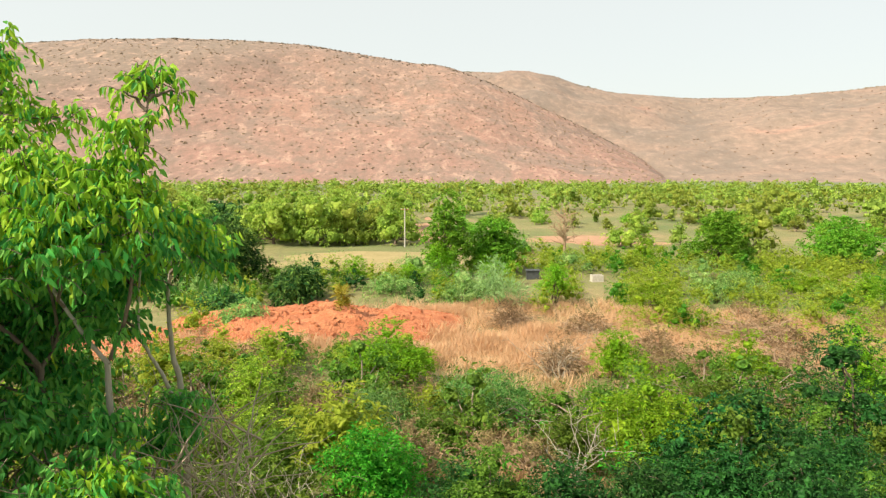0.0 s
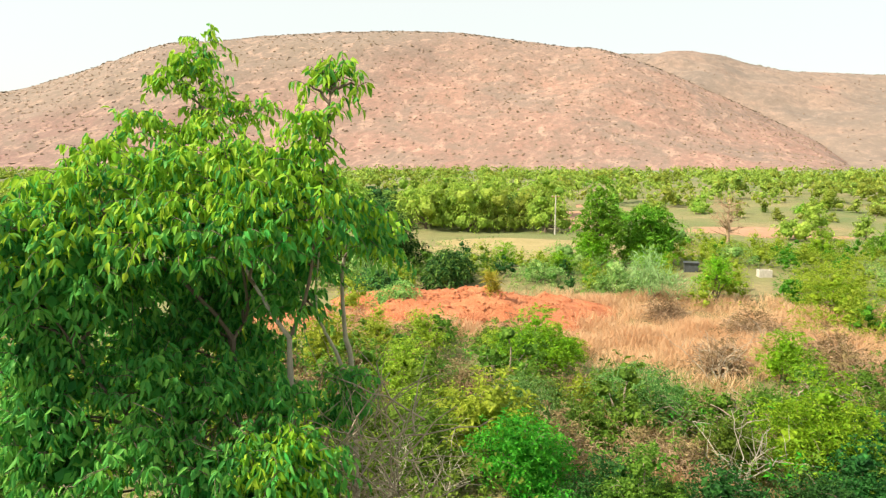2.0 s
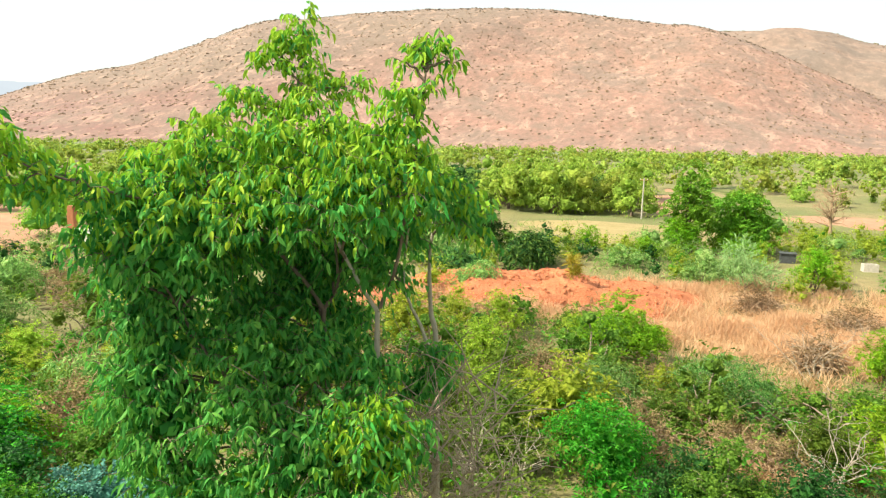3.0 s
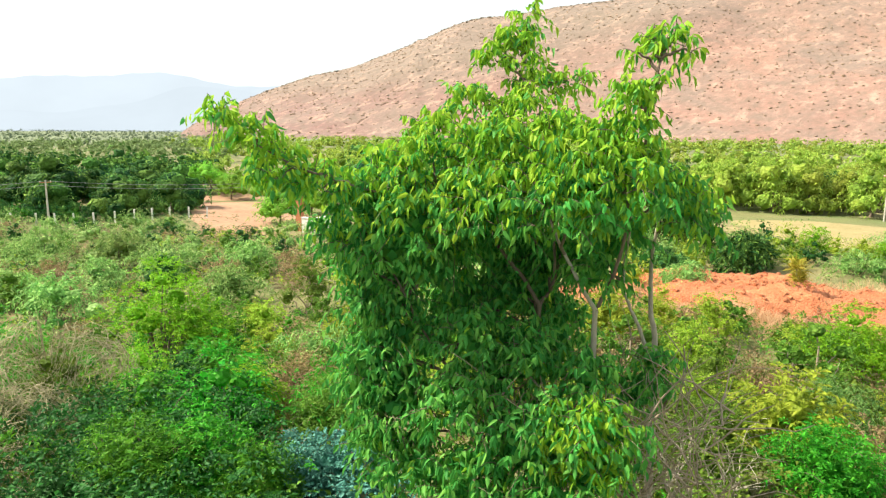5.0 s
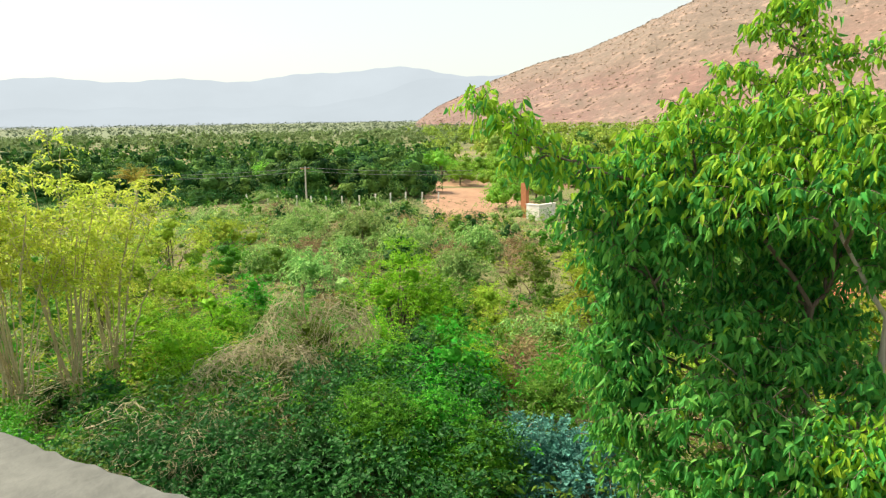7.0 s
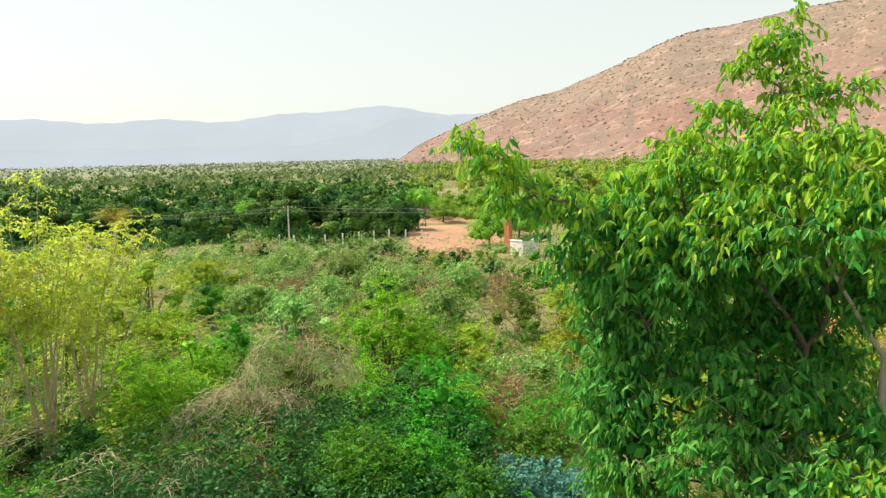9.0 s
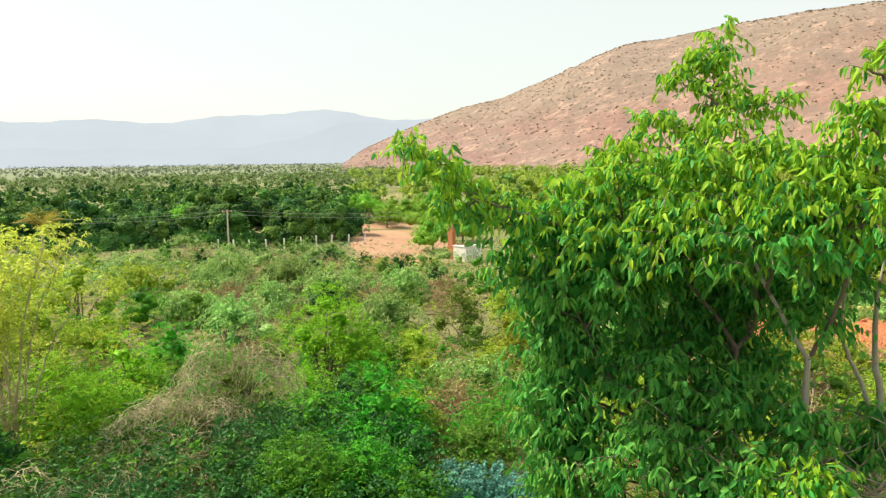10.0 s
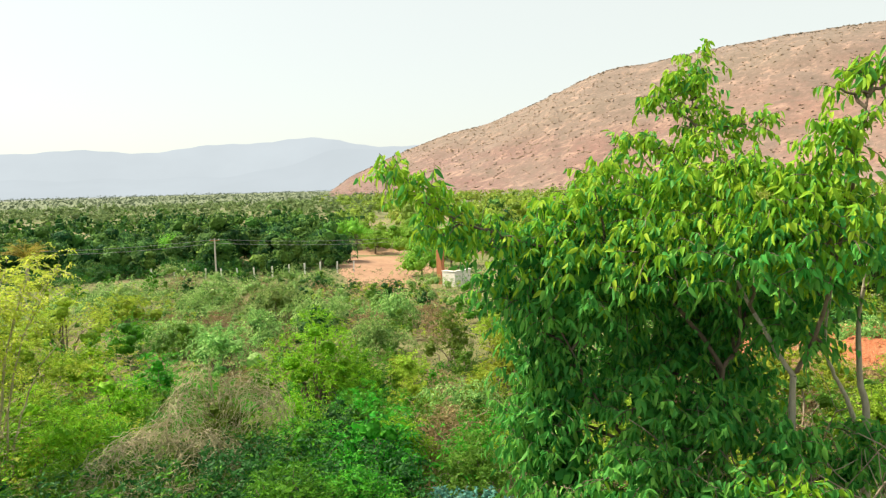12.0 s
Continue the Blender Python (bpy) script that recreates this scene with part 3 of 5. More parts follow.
def leafy_plant(kind, h, w, r, density=1.0, most=520, big=1.0):
    """Stem and leaf arrays of one bush or small tree of that height and width."""
    twig, per, leaf, width, sag, lift, spread, _ = STYLE[kind]
    leaf, width = leaf * big, width * big
    c, rad = lobes_of(kind, h, w, r)
    area = (rad ** 2).sum() * 4 * np.pi
    count = int(np.clip(area * density * 0.42 / (per * leaf * width * 0.5), 60, most))
    tw = min(twig, 0.85 * h) if kind in ("prosopis", "thorn") else min(twig, 0.45 * min(h, w) + 0.1)
    b, path = sprays(c, rad, count, r, tw, per, leaf, width, sag, lift, spread)
    b[0][:, 2] = np.maximum(b[0][:, 2], 0.05)
    leaves = blades(*b, droop=0.15)
    loose = kind in ("prosopis", "thorn")
    if kind not in ("reed", "sword") and density > 0.3:
        leaves = join([leaves, cores(c, rad * 1.1, r, (6 if big < 1 else 14) if loose else 28, 0.24), lumps(c, rad * (0.5 if loose and big >= 1 else 0.28 if loose else 0.34), r, 0.8)])
    n = len(c)
    root = r.normal(size=(n, 3)) * np.array([0.06, 0.06, 0]) * w
    root[:, 2] = -0.15
    s = np.linspace(0, 1, 6)[None, :, None]
    stems = root[:, None] * (1 - s) + c[:, None] * s + np.array([0, 0, 0.12]) * h * np.sin(s * np.pi) + r.normal(size=(n, 6, 3)) * 0.02 * h * np.sin(s * np.pi)
    base = 0.012 + 0.012 * h
    pieces = [tubes(stems[:, ::1], np.linspace(base, base * 0.35, 6)[None] * r.uniform(0.7, 1.2, (n, 1)), 3)]
    some = path[r.permutation(count)[: min(count, most // 18)]]
    pieces.append(tubes(some, np.linspace(0.012, 0.005, 4)[None] * np.ones((len(some), 1)), 3))
    return join(pieces), leaves


BANK_POINTS = np.array([v.co[:] for ob in banks for v in ob.data.vertices])


def bank_top(x, y, z):
    """The height at which a plant stands: the plain, or a bank where one rises there."""
    k = np.hypot(BANK_POINTS[:, 0] - x, BANK_POINTS[:, 1] - y)
    return max(z, float(BANK_POINTS[k.argmin(), 2])) if k.min() < 0.5 else z


def bush(kind, az, d, h, w, seed):
    r = np.random.default_rng(seed)
    stems, leaves = leafy_plant(kind, h, w, r, 1.0, 700 if kind in ("broad", "mangos", "vivid") else 560 if d < 24 else 420 if d < 34 else 220, 0.72 if d < 24 else 0.85 if d < 34 else 1.2 if kind in ("broad", "mangos") else 1.1)
    x, y, z = spot(az, d)
    z = bank_top(x, y, z)
    cat, label = TEXT[kind]
    e = plant({"tree": "tree", "clump": "grass_clump"}.get(cat, "bush"), label, cat, x, y, z - 0.05, r.uniform(0, 360))
    part("brushwood", quick_mesh("brushwood", *stems), "grey_twig" if kind in ("blue", "olive") else "bark", e, kind="stuff")
    part("foliage", quick_mesh("foliage", *leaves), {"mangos": "mango", "green": "vivid" if d > 18 else "green"}.get(kind, kind), e, kind="stuff")
    return e


def twig_heap(h, w, r, count, fine=0.010, tangle=0.10):
    c = r.normal(size=(count, 3)) * np.array([0.16, 0.16, 0]) * w
    c[:, 2] = r.uniform(-0.05, 0.35, count) * h
    way = unit(r.normal(size=(count, 3)) * np.array([1, 1, 0.5]) + np.array([0, 0, 0.9]))
    length = r.uniform(0.4, 0.9, count) * np.where(way[:, 2] > 0.6, h, 0.6 * w)
    p = arcs(c, way, length, 6, 0.45, tangle, r)
    p[..., 2] = np.clip(p[..., 2], -0.05, h)
    return tubes(p, np.linspace(fine * 1.6, fine * 0.6, 6)[None] * r.uniform(0.6, 1.5, (count, 1)), 3)


def dry_bush(az, d, h, w, seed, vine=False, share=1.0):
    r = np.random.default_rng(seed)
    x, y, z = spot(az, d)
    e = plant("bush", "tangle of dry grey-brown creepers over a bush" if vine else "leafless dry brown thorn bush", "bush", x, y, z - 0.05, r.uniform(0, 360))
    v, f = twig_heap(h, w, r, int((360 if vine else 380 if d < 30 else 260) * share), 0.015 if vine else 0.018 if d > 30 else 0.008, 0.14 if vine else 0.08)
    part("brushwood", quick_mesh("brushwood", v, f), "grey_twig" if vine else "dry_twig", e, kind="stuff")
    kind = "olive"
    stems, leaves = leafy_plant(kind, h * 0.9, w * 0.9, r, 0.4 if vine else 0.28, int((330 if vine else 200) * share))
    part("foliage", quick_mesh("foliage", *leaves), "olive" if vine else "dry_leaf", e, kind="stuff")
    return e


def creeper_mound(az, d, h, w, seed, count=620):
    """Dry creepers that run over a bush like a tangled net."""
    q = np.random.default_rng(seed)
    x, y, z = spot(az, d)
    e = plant("bush", "mound of dry pale-brown creepers over a bush", "bush", x, y, z - 0.05)
    n, k = count, 12
    lon, lat = q.uniform(0, 2 * np.pi, n), np.arcsin(q.uniform(0.0, 1, n))
    turn = q.uniform(0, 2 * np.pi, (n, 1)) + np.cumsum(q.normal(size=(n, k)) * 0.75, 1)
    stride = q.uniform(0.04, 0.10, (n, 1))
    lo = lon[:, None] + np.cumsum(np.cos(turn) * stride, 1) / np.maximum(np.cos(lat[:, None]), 0.35)
    la = np.clip(lat[:, None] + np.cumsum(np.sin(turn) * stride, 1), 0, 1.5)
    rr = 0.92 + 0.13 * np.sin(2 * lo + seed) + 0.08 * np.sin(5 * la + 3 * lo) + q.normal(size=(n, 1)) * 0.05 + q.normal(size=(n, k)) * 0.018
    flat = np.cos(la)
    p = np.stack([np.cos(lo) * flat * rr * w / 2, np.sin(lo) * flat * rr * w / 2, np.sin(la) * rr * h], -1)
    part("brushwood", quick_mesh("brushwood", *tubes(p, np.linspace(0.007, 0.004, k)[None] * (1.0 if d > 16 else 0.7) * q.uniform(0.5, 1.9, (n, 1)), 3)), "creeper", e, kind="stuff")
    stems, leaves = leafy_plant("olive", h * 1.0, w * 1.08, q, 1.0, 520, 0.65)
    part("foliage", quick_mesh("foliage", *leaves), "olive" if d > 16 else "dark", e, kind="stuff")
    return e


# the plants that stand out: kind, bearing, distance, height, width
NEAR_RIGHT = [
    ("broad", 6.2, 67.0, 8.8, 5.1), ("broad", 2.1, 69.3, 6.2, 7.6), ("mangos", 19.3, 53.5, 3.2, 5.6), ("mangos", 24.8, 60.0, 6.6, 8.5), ("mangos", 30.5, 62.0, 6.0, 8.0), ("mangos", 25.6, 49.0, 2.2, 5.0), ("green", 14.0, 62.1, 2.4, 3.2),
    ("vivid", 6.8, 65.4, 3.0, 4.4), ("vivid", 2.4, 67.6, 2.8, 6.0), ("green", 9.4, 60.1, 1.8, 3.1), ("green", 7.0, 65.1, 3.4, 2.5), ("prosopis", 11.1, 55.9, 1.7, 3.8), ("reed", 1.8, 48.8, 3.0, 4.5),
    ("prosopis", 4.7, 50.8, 2.2, 3.9), ("prosopis", 23.1, 43.3, 1.8, 4.4), ("green", -3.1, 49.3, 3.4, 2.9), ("green", -11.4, 49.1, 3.2, 5.4),
    ("broad", -16.2, 77.3, 6.4, 7.2), ("broad", -24.6, 86.0, 6.3, 12.4), ("green", -10.2, 76.8, 3.5, 5.2), ("prosopis", -17.8, 58.4, 2.8, 6.4),
    ("green", -22.9, 61.1, 2.8, 5.2), ("green", -26.2, 60.5, 2.6, 4.1)]
NEAR_FRONT = [
    ("dry", -19.0, 43.6, 2.9, 6.0), ("dry", -11.3, 36.9, 2.5, 2.9), ("dry", -21.5, 36.0, 3.2, 3.8), ("dry", -3.7, 33.5, 2.6, 2.4),
    ("vivid", 11.4, 30.3, 3.3, 4.2), ("yellow", 23.0, 25.5, 2.6, 3.1), ("yellow", 22.4, 21.8, 1.5, 1.7), ("dry", 18.0, 25.6, 2.1, 3.1),
    ("thorn", 3.1, 23.6, 2.4, 4.6), ("thorn", 12.4, 20.6, 2.2, 3.2), ("olive", 7.5, 20.5, 1.5, 2.0), ("green", -8.7, 32.0, 2.7, 3.1),
    ("green", -18.5, 33.2, 2.9, 3.1), ("vivid", -11.2, 19.2, 3.1, 4.3), ("dark", -25.2, 26.0, 4.4, 4.4), ("dark", -25.1, 18.7, 2.2, 3.6), ("dark", -17.6, 15.6, 1.8, 3.0),
    ("dark", -23.0, 14.5, 2.0, 3.0), ("dry", -1.2, 17.4, 1.4, 2.6), ("dark", 4.5, 13.4, 1.5, 2.4), ("dark", -3.6, 13.4, 1.5, 2.6), ("dark", -10.5, 13.6, 1.6, 2.8), ("dark", -27.0, 14.8, 2.0, 3.0), ("green", 13.0, 13.8, 2.0, 2.7), ("olive", -4.3, 17.5, 1.7, 2.2),
    ("yellow", -11.5, 53.0, 3.4, 6.6), ("olive", -17.0, 25.0, 2.4, 3.4), ("green", -25.9, 33.2, 4.0, 3.1), ("olive", -7.0, 24.5, 1.8, 3.0)]
NEAR_MIDDLE = [
    ("olive", 21.6, 15.1, 2.1, 2.6), ("olive", 28.0, 13.8, 1.8, 2.4), ("yellow", 31.0, 18.0, 2.0, 2.6), ("olive", 26.0, 19.0, 1.7, 2.4), ("olive", 2.1, 12.9, 1.8, 1.8), ("yellow", 85.1, 48.6, 4.9, 7.4),
    ("yellow", 80.8, 54.9, 3.6, 6.5), ("yellow", 88.6, 37.6, 4.2, 5.1), ("green", 82.9, 31.1, 3.4, 4.7), ("green", 88.0, 29.0, 3.2, 4.2), ("yellow", 91.0, 32.0, 4.6, 4.6),
    ("prosopis", 81.1, 60.3, 3.3, 7.2), ("prosopis", 74.6, 57.3, 2.8, 5.8), ("prosopis", 69.6, 53.1, 3.1, 6.3),
    ("prosopis", 66.3, 48.0, 3.1, 6.1), ("prosopis", 77.1, 45.4, 2.6, 5.0), ("prosopis", 71.6, 45.5, 2.3, 3.9), ("prosopis", 60.0, 49.2, 2.8, 5.0),
    ("prosopis", 61.7, 39.3, 2.1, 3.3), ("dry", 74.3, 50.0, 2.5, 3.8), ("vivid", 67.0, 29.5, 5.0, 5.6), ("dry", 0.6, 43.5, 2.0, 3.2), ("dry", -6.0, 41.0, 2.2, 3.6), ("mound", 75.4, 20.4, 3.2, 4.4), ("mound", 79.8, 18.8, 2.2, 4.4)]
NEAR_LEFT = [
    ("mound", 90.1, 14.8, 1.7, 4.6), ("mound", 84.3, 14.4, 1.5, 3.0), ("green", 69.6, 24.0, 2.2, 3.4), ("green", 60.8, 18.8, 1.6, 2.0), ("green", 86.3, 25.5, 3.2, 5.1),
    ("green", 83.8, 40.0, 2.4, 4.7), ("green", 70.8, 13.4, 2.2, 3.0), ("dark", 76.5, 13.0, 1.7, 3.0), ("green", 65.6, 13.4, 1.9, 2.4), ("dark", 80.5, 12.6, 1.3, 2.4),
    ("olive", 95.0, 14.4, 1.6, 3.0), ("green", 62.0, 12.5, 1.5, 2.2), ("olive", 55.4, 36.6, 3.2, 4.3), ("yellow", 51.4, 39.1, 3.0, 3.6),
    ("dry", 57.3, 20.7, 2.1, 3.3), ("olive", 54.5, 16.3, 1.8, 2.4), ("blue", 57.6, 13.3, 1.4, 1.9), ("blue", 54.9, 12.6, 1.6, 2.1),
    ("blue", 51.8, 12.2, 1.5, 1.9), ("sword", 15.3, 42.5, 1.5, 1.1)]
placed = []
for i, (kind, az, d, h, w) in enumerate(NEAR_RIGHT + NEAR_FRONT + NEAR_MIDDLE + NEAR_LEFT):
    ob = creeper_mound(az, d, h, w, 100 + i, 620 if d > 16 else 170) if kind == "mound" else dry_bush(az, d, h, w, 100 + i, kind == "vine") if kind in ("dry", "vine") else bush(kind, az, d, h, w, 100 + i)
    placed.append((*spot(az, d)[:2], w / 2 * (1.4 if d < 45 else 1.0)))

# fill: more of the same, scattered between them
r = np.random.default_rng(42)


def fill_model(kind, seed):
    q = np.random.default_rng(seed)
    h, w = {"prosopis": (2.4, 5.4), "dry": (1.9, 2.6), "vine": (1.8, 3.0)}.get(kind, (2.4, 3.0))
    if kind in ("dry", "vine"):
        ob = dry_bush(0, 30, h, w, seed, kind == "vine", 0.4)
    else:
        stems, leaves = leafy_plant(kind, h, w, q, 1.0, 125, 1.0)
        cat, label = TEXT[kind]
        ob = plant("bush", label, cat, 0, 0, 0)
        part("brushwood", quick_mesh("brushwood", *stems), "grey_twig" if kind == "olive" else "bark", ob, kind="stuff")
        part("foliage", quick_mesh("foliage", *leaves), kind, ob, kind="stuff")
    shapes = []
    for piece in ob.children:
        me = piece.data
        co, ix = np.empty(len(me.vertices) * 3, np.float32), np.empty(len(me.loops), np.int32)
        me.vertices.foreach_get("co", co)
        me.loops.foreach_get("vertex_index", ix)
        shapes.append((piece.name.split(".")[0], me.materials[0].name, co.reshape(-1, 3), ix.reshape(-1, 4)))
    return [ob, w, False, shapes]


FILL_MODELS = {k: [fill_model(k, 500 + 10 * i + j) for j in range(4)] for i, k in enumerate(("green", "olive", "yellow", "prosopis", "dry", "vine", "dark"))}
FILL = [
    # bearings, distances, how many, kinds
    ((-31, -13), (13, 24), 14, "dark dark dark olive"),
    ((-31, 6), (18, 36), 44, "dry dry olive vine dry olive"),
    ((6, 42), (14, 36), 70, "yellow olive dry yellow olive dry dry"),
    ((36, 60), (15, 36), 34, "yellow olive green yellow prosopis dry"),
    ((60, 99), (16, 34), 50, "green green dark olive"),
    ((-31, 1), (44, 84), 130, "green prosopis yellow yellow yellow yellow dry"),
    ((26, 58), (36, 84), 40, "prosopis green prosopis olive yellow dry"),
    ((56, 78), (33, 76), 120, "prosopis prosopis dark prosopis dry olive prosopis dry"),
    ((76, 99), (24, 50), 60, "green yellow green yellow green"),
    ((76, 99), (48, 76), 44, "prosopis yellow green prosopis"),
    ((66, 100), (82, 94), 70, "dark dark prosopis green"),
    ((4, 30), (51, 64), 36, "green dark yellow prosopis olive"),
]


def clear_view(az, d):
    """Open grass slope, and open ground in front of the trough and the shelter."""
    return (az > -9) & (az < 9) & (d > 27) & (d < 46) | (np.abs(az + 6.6) < 1.6) & (d > 45) & (d < 66) | (np.abs(az + 1.2) < 1.5) & (d > 52) & (d < 67)


spread_out = []
for (a0, a1), (d0, d1), n, kinds in FILL:
    kinds = kinds.split()
    made = tries = 0
    while made < n and tries < n * 30:
        tries += 1
        az, d = r.uniform(a0, a1), math.sqrt(r.uniform(d0 ** 2, d1 ** 2))
        k = kinds[r.integers(len(kinds))]
        model = FILL_MODELS[k][r.integers(4)]
        w, size = model[1], r.uniform(0.7, 1.25) if az < 50 or d < 33 else r.uniform(0.6, 1.55) if d < 55 else r.uniform(0.5, 1.05)
        x, y, z = spot(az, d)
        if clear_view(az, d) or 52 < az < 65 and d > 64 or d > 74 and az > 58 and az < 66 or 70 < az < 97 and d < 21 or any(math.hypot(x - a, y - b) < (0.72 if d > 33 and az > 55 else 0.4 if d > 33 or az < 45 else 0.55) * (c + w * size / 2) for a, b, c in placed):
            continue
        spread_out.append((d, k, model, pose(x, y, z - 0.05, 0, 0, r.uniform(0, 360)) @ Matrix.Scale(size, 4)))
        placed.append((x, y, w * size / 2))
        made += 1
# the nearer ones are bushes of their own, the far ones run together into scrub
spread_out.sort(key=lambda e: (e[2][2], e[0]))
far_scrub = {}
single = 0
for d, k, model, at in spread_out:
    if not model[2]:
        model[0].matrix_basis, model[2] = at, True
        single += 1
    elif single < 215:
        copy_thing(model[0], at)
        single += 1
    else:
        m4 = np.array(at)
        for nm, mat, co, ix in model[3]:
            if nm == "foliage" and k not in ("dry", "vine"):      # fewer leaves far off, over the same inner growth
                inner = 24 * STYLE[k][7]
                ix = np.concatenate([ix[:-inner:3], ix[-inner:]])
            if nm == "foliage" or k in ("dry", "vine"):
                far_scrub.setdefault((k, nm, mat), []).append((co @ m4[:3, :3].T + m4[:3, 3], ix))
for k, model in enumerate(m for ms in FILL_MODELS.values() for m in ms if not m[2]):
    model[0].matrix_basis = pose(*spot(-15.0 - 2 * k, 27), 0, 0, 40)
SCRUB_TEXT = {"green": "bright green bushes far out on the plain", "olive": "olive-green bushes far out on the plain", "yellow": "yellow-green bushes far out on the plain",
              "prosopis": "feathery grey-green thorn scrub far out on the plain", "dry": "leafless brown thorn scrub far out on the plain",
              "vine": "dry creeper-grown scrub on the plain", "dark": "dark green bushes far out on the plain"}
for (k, nm, mat), pieces in far_scrub.items():
    me = quick_mesh("scrub", *join(pieces))
    tagged(part("scrub", me, [key for key in M if M[key].name == mat][0]), SCRUB_TEXT[k], "scrub", kind="stuff")


def undergrowth(a0, a1, d0, d1, n, kind, label, seed, tall=0.9, mat=""):
    """Low sprays of leaves between the bushes, too many to count."""
    q = np.random.default_rng(seed)
    twig, per, leaf, width, sag, lift, spread, _ = STYLE[kind]
    az, d = np.radians(q.uniform(a0, a1, n)), np.sqrt(q.uniform(d0 ** 2, d1 ** 2, n))
    x, y = -d * np.sin(az), d * np.cos(az)
    open_ground = clear_view(np.degrees(az), d)
    keep = ~open_ground & (np.sin(x * 0.45 + seed) + np.sin(y * 0.38 + 1.7 * seed) + q.normal(size=n) * 0.5 > -0.2)
    c = np.stack([x, y, ground_z(x, y) + q.uniform(0.1, tall, n)], -1)[keep]
    m = len(c)
    b, path = sprays(c, np.full(m, 0.3), m * 2, q, 0.6, 6, leaf * 1.2, width * 1.3, sag, 0.5, spread, 0.0)
    tagged(part("undergrowth", quick_mesh("undergrowth", *blades(*b, droop=0.15)), mat or kind), label, "undergrowth", kind="stuff")


undergrowth(-31, -12, 10, 24, 1000, "dark", "dark green weeds between the bushes", 31)
undergrowth(-12, 62, 11, 36, 2600, "olive", "olive-green weeds between the bushes", 30)
undergrowth(-26, 38, 14, 38, 1100, "olive", "withered brown weeds between the bushes", 29, 0.9, "dry_leaf")
undergrowth(-31, 62, 10, 30, 300, "green", "bright green weeds between the bushes", 32)
undergrowth(14, 60, 10, 26, 1500, "olive", "olive-green weeds round the foot of the tree", 42, 1.1)
undergrowth(60, 100, 9, 20, 1500, "dark", "dense dark green weeds under the bushes", 33, 1.4)
undergrowth(60, 100, 15, 36, 1500, "green", "dense bright green weeds under the bushes", 34, 1.4)
undergrowth(50, 100, 32, 80, 3200, "dark", "low dark green scrub in front of the orchard", 39, 0.7)
undergrowth(50, 100, 32, 80, 350, "prosopis", "low feathery thorn scrub in front of the orchard", 35, 1.2)
undergrowth(54, 80, 30, 64, 500, "yellow", "pale yellow-green weeds between the thorn bushes", 43, 1.0)
undergrowth(80, 100, 24, 62, 2000, "yellow", "tall sunlit yellow-green weeds", 38, 1.6)
undergrowth(-31, 1, 42, 84, 5000, "yellow", "yellow-green low scrub on the plain", 36)
undergrowth(-31, 58, 50, 84, 1700, "prosopis", "low feathery thorn scrub on the plain", 37)

undergrowth(64, 100, 82, 98, 3600, "dark", "dense dark green scrub along the orchard fence", 40, 1.8)
undergrowth(72, 100, 56, 80, 700, "prosopis", "pale green scrub along the orchard fence", 41, 1.2)

# ---- orchard and woods ----


def crown_tree(h, w, kind, r, leaf, count, trunk=0.25):
    n = 13 if kind == "mango" else 15
    a, q = r.uniform(0, 2 * np.pi, n), np.sqrt(r.uniform(0.02, 1, n))
    rad = r.uniform(0.14, 0.25, n) * w * (1.12 if kind == "mango" else 1.0)
    c = np.stack([np.cos(a) * q * w * 0.36, np.sin(a) * q * w * 0.36, h - rad - (h * (1 - trunk) - rad) * (0.8 * q ** 2 + r.uniform(0, 0.5, n))], -1)
    c[:, 2] = np.maximum(c[:, 2], h * trunk * 0.6 + rad * 0.55)
    b, path = sprays(c, rad, count, r, 0.55, 6, leaf, leaf * 0.34, 0.7, 0.25, 0.8, -0.5)
    leaves = join([blades(*b, droop=0.35), lumps(c, rad * (0.78 if kind == "mango" else 0.58), r)])
    s = np.linspace(0, 1, 5)[None, :, None]
    k = 7
    fork = np.array([0, 0, h * trunk])
    limbs = fork * (1 - s) + c[:k, None] * s + r.normal(size=(k, 5, 3)) * 0.03 * h * np.sin(s * np.pi)
    bole = np.array([[[0, 0, -0.2], [0.03, 0.02, h * trunk * 0.35], [0.0, 0.05, h * trunk * 0.7], [0, 0, h * trunk], [0, 0, h * trunk * 1.2]]])
    return tubes(bole, np.array([[0.035, 0.028, 0.025, 0.026, 0.01]]) * h, 7), tubes(limbs, np.linspace(0.016, 0.005, 5)[None] * h * np.ones((k, 1)), 5), leaves


def tree_models(kind, label, category, count, h, w, leaf, n, seed, name, trunk=0.25):
    out = []
    for i in range(n):
        q = np.random.default_rng(seed + i)
        bole, limbs, leaves = crown_tree(h * q.uniform(0.9, 1.1), w * q.uniform(0.9, 1.15), kind, q, leaf, count, trunk)
        e = plant(name, label, category, 0, 0, 0)
        part("trunk", quick_mesh("trunk", *bole), "bark", e)
        part("limb_growth", quick_mesh("limb_growth", *limbs), "bark", e, kind="stuff")
        part("crown", quick_mesh("crown", *leaves), kind, e, kind="stuff")
        out.append([e, False])
    return out


MODELS = {
    "mango": tree_models("mango", "dark green mango tree in the orchard", "tree", 240, 5.9, 6.6, 0.42, 5, 300, "mango_tree", 0.10),
    "flush": tree_models("mango_flush", "mango tree with fresh yellow-green leaves", "tree", 210, 6.4, 6.4, 0.42, 4, 320, "mango_tree", 0.08),
    "broad": tree_models("wild", "yellow-green wild tree with rounded crown", "tree", 220, 5.6, 6.0, 0.40, 4, 340, "tree", 0.12),
    "light": tree_models("light", "young light green tree beside the clearing", "tree", 300, 5.4, 6.4, 0.32, 3, 360, "tree", 0.26),
}


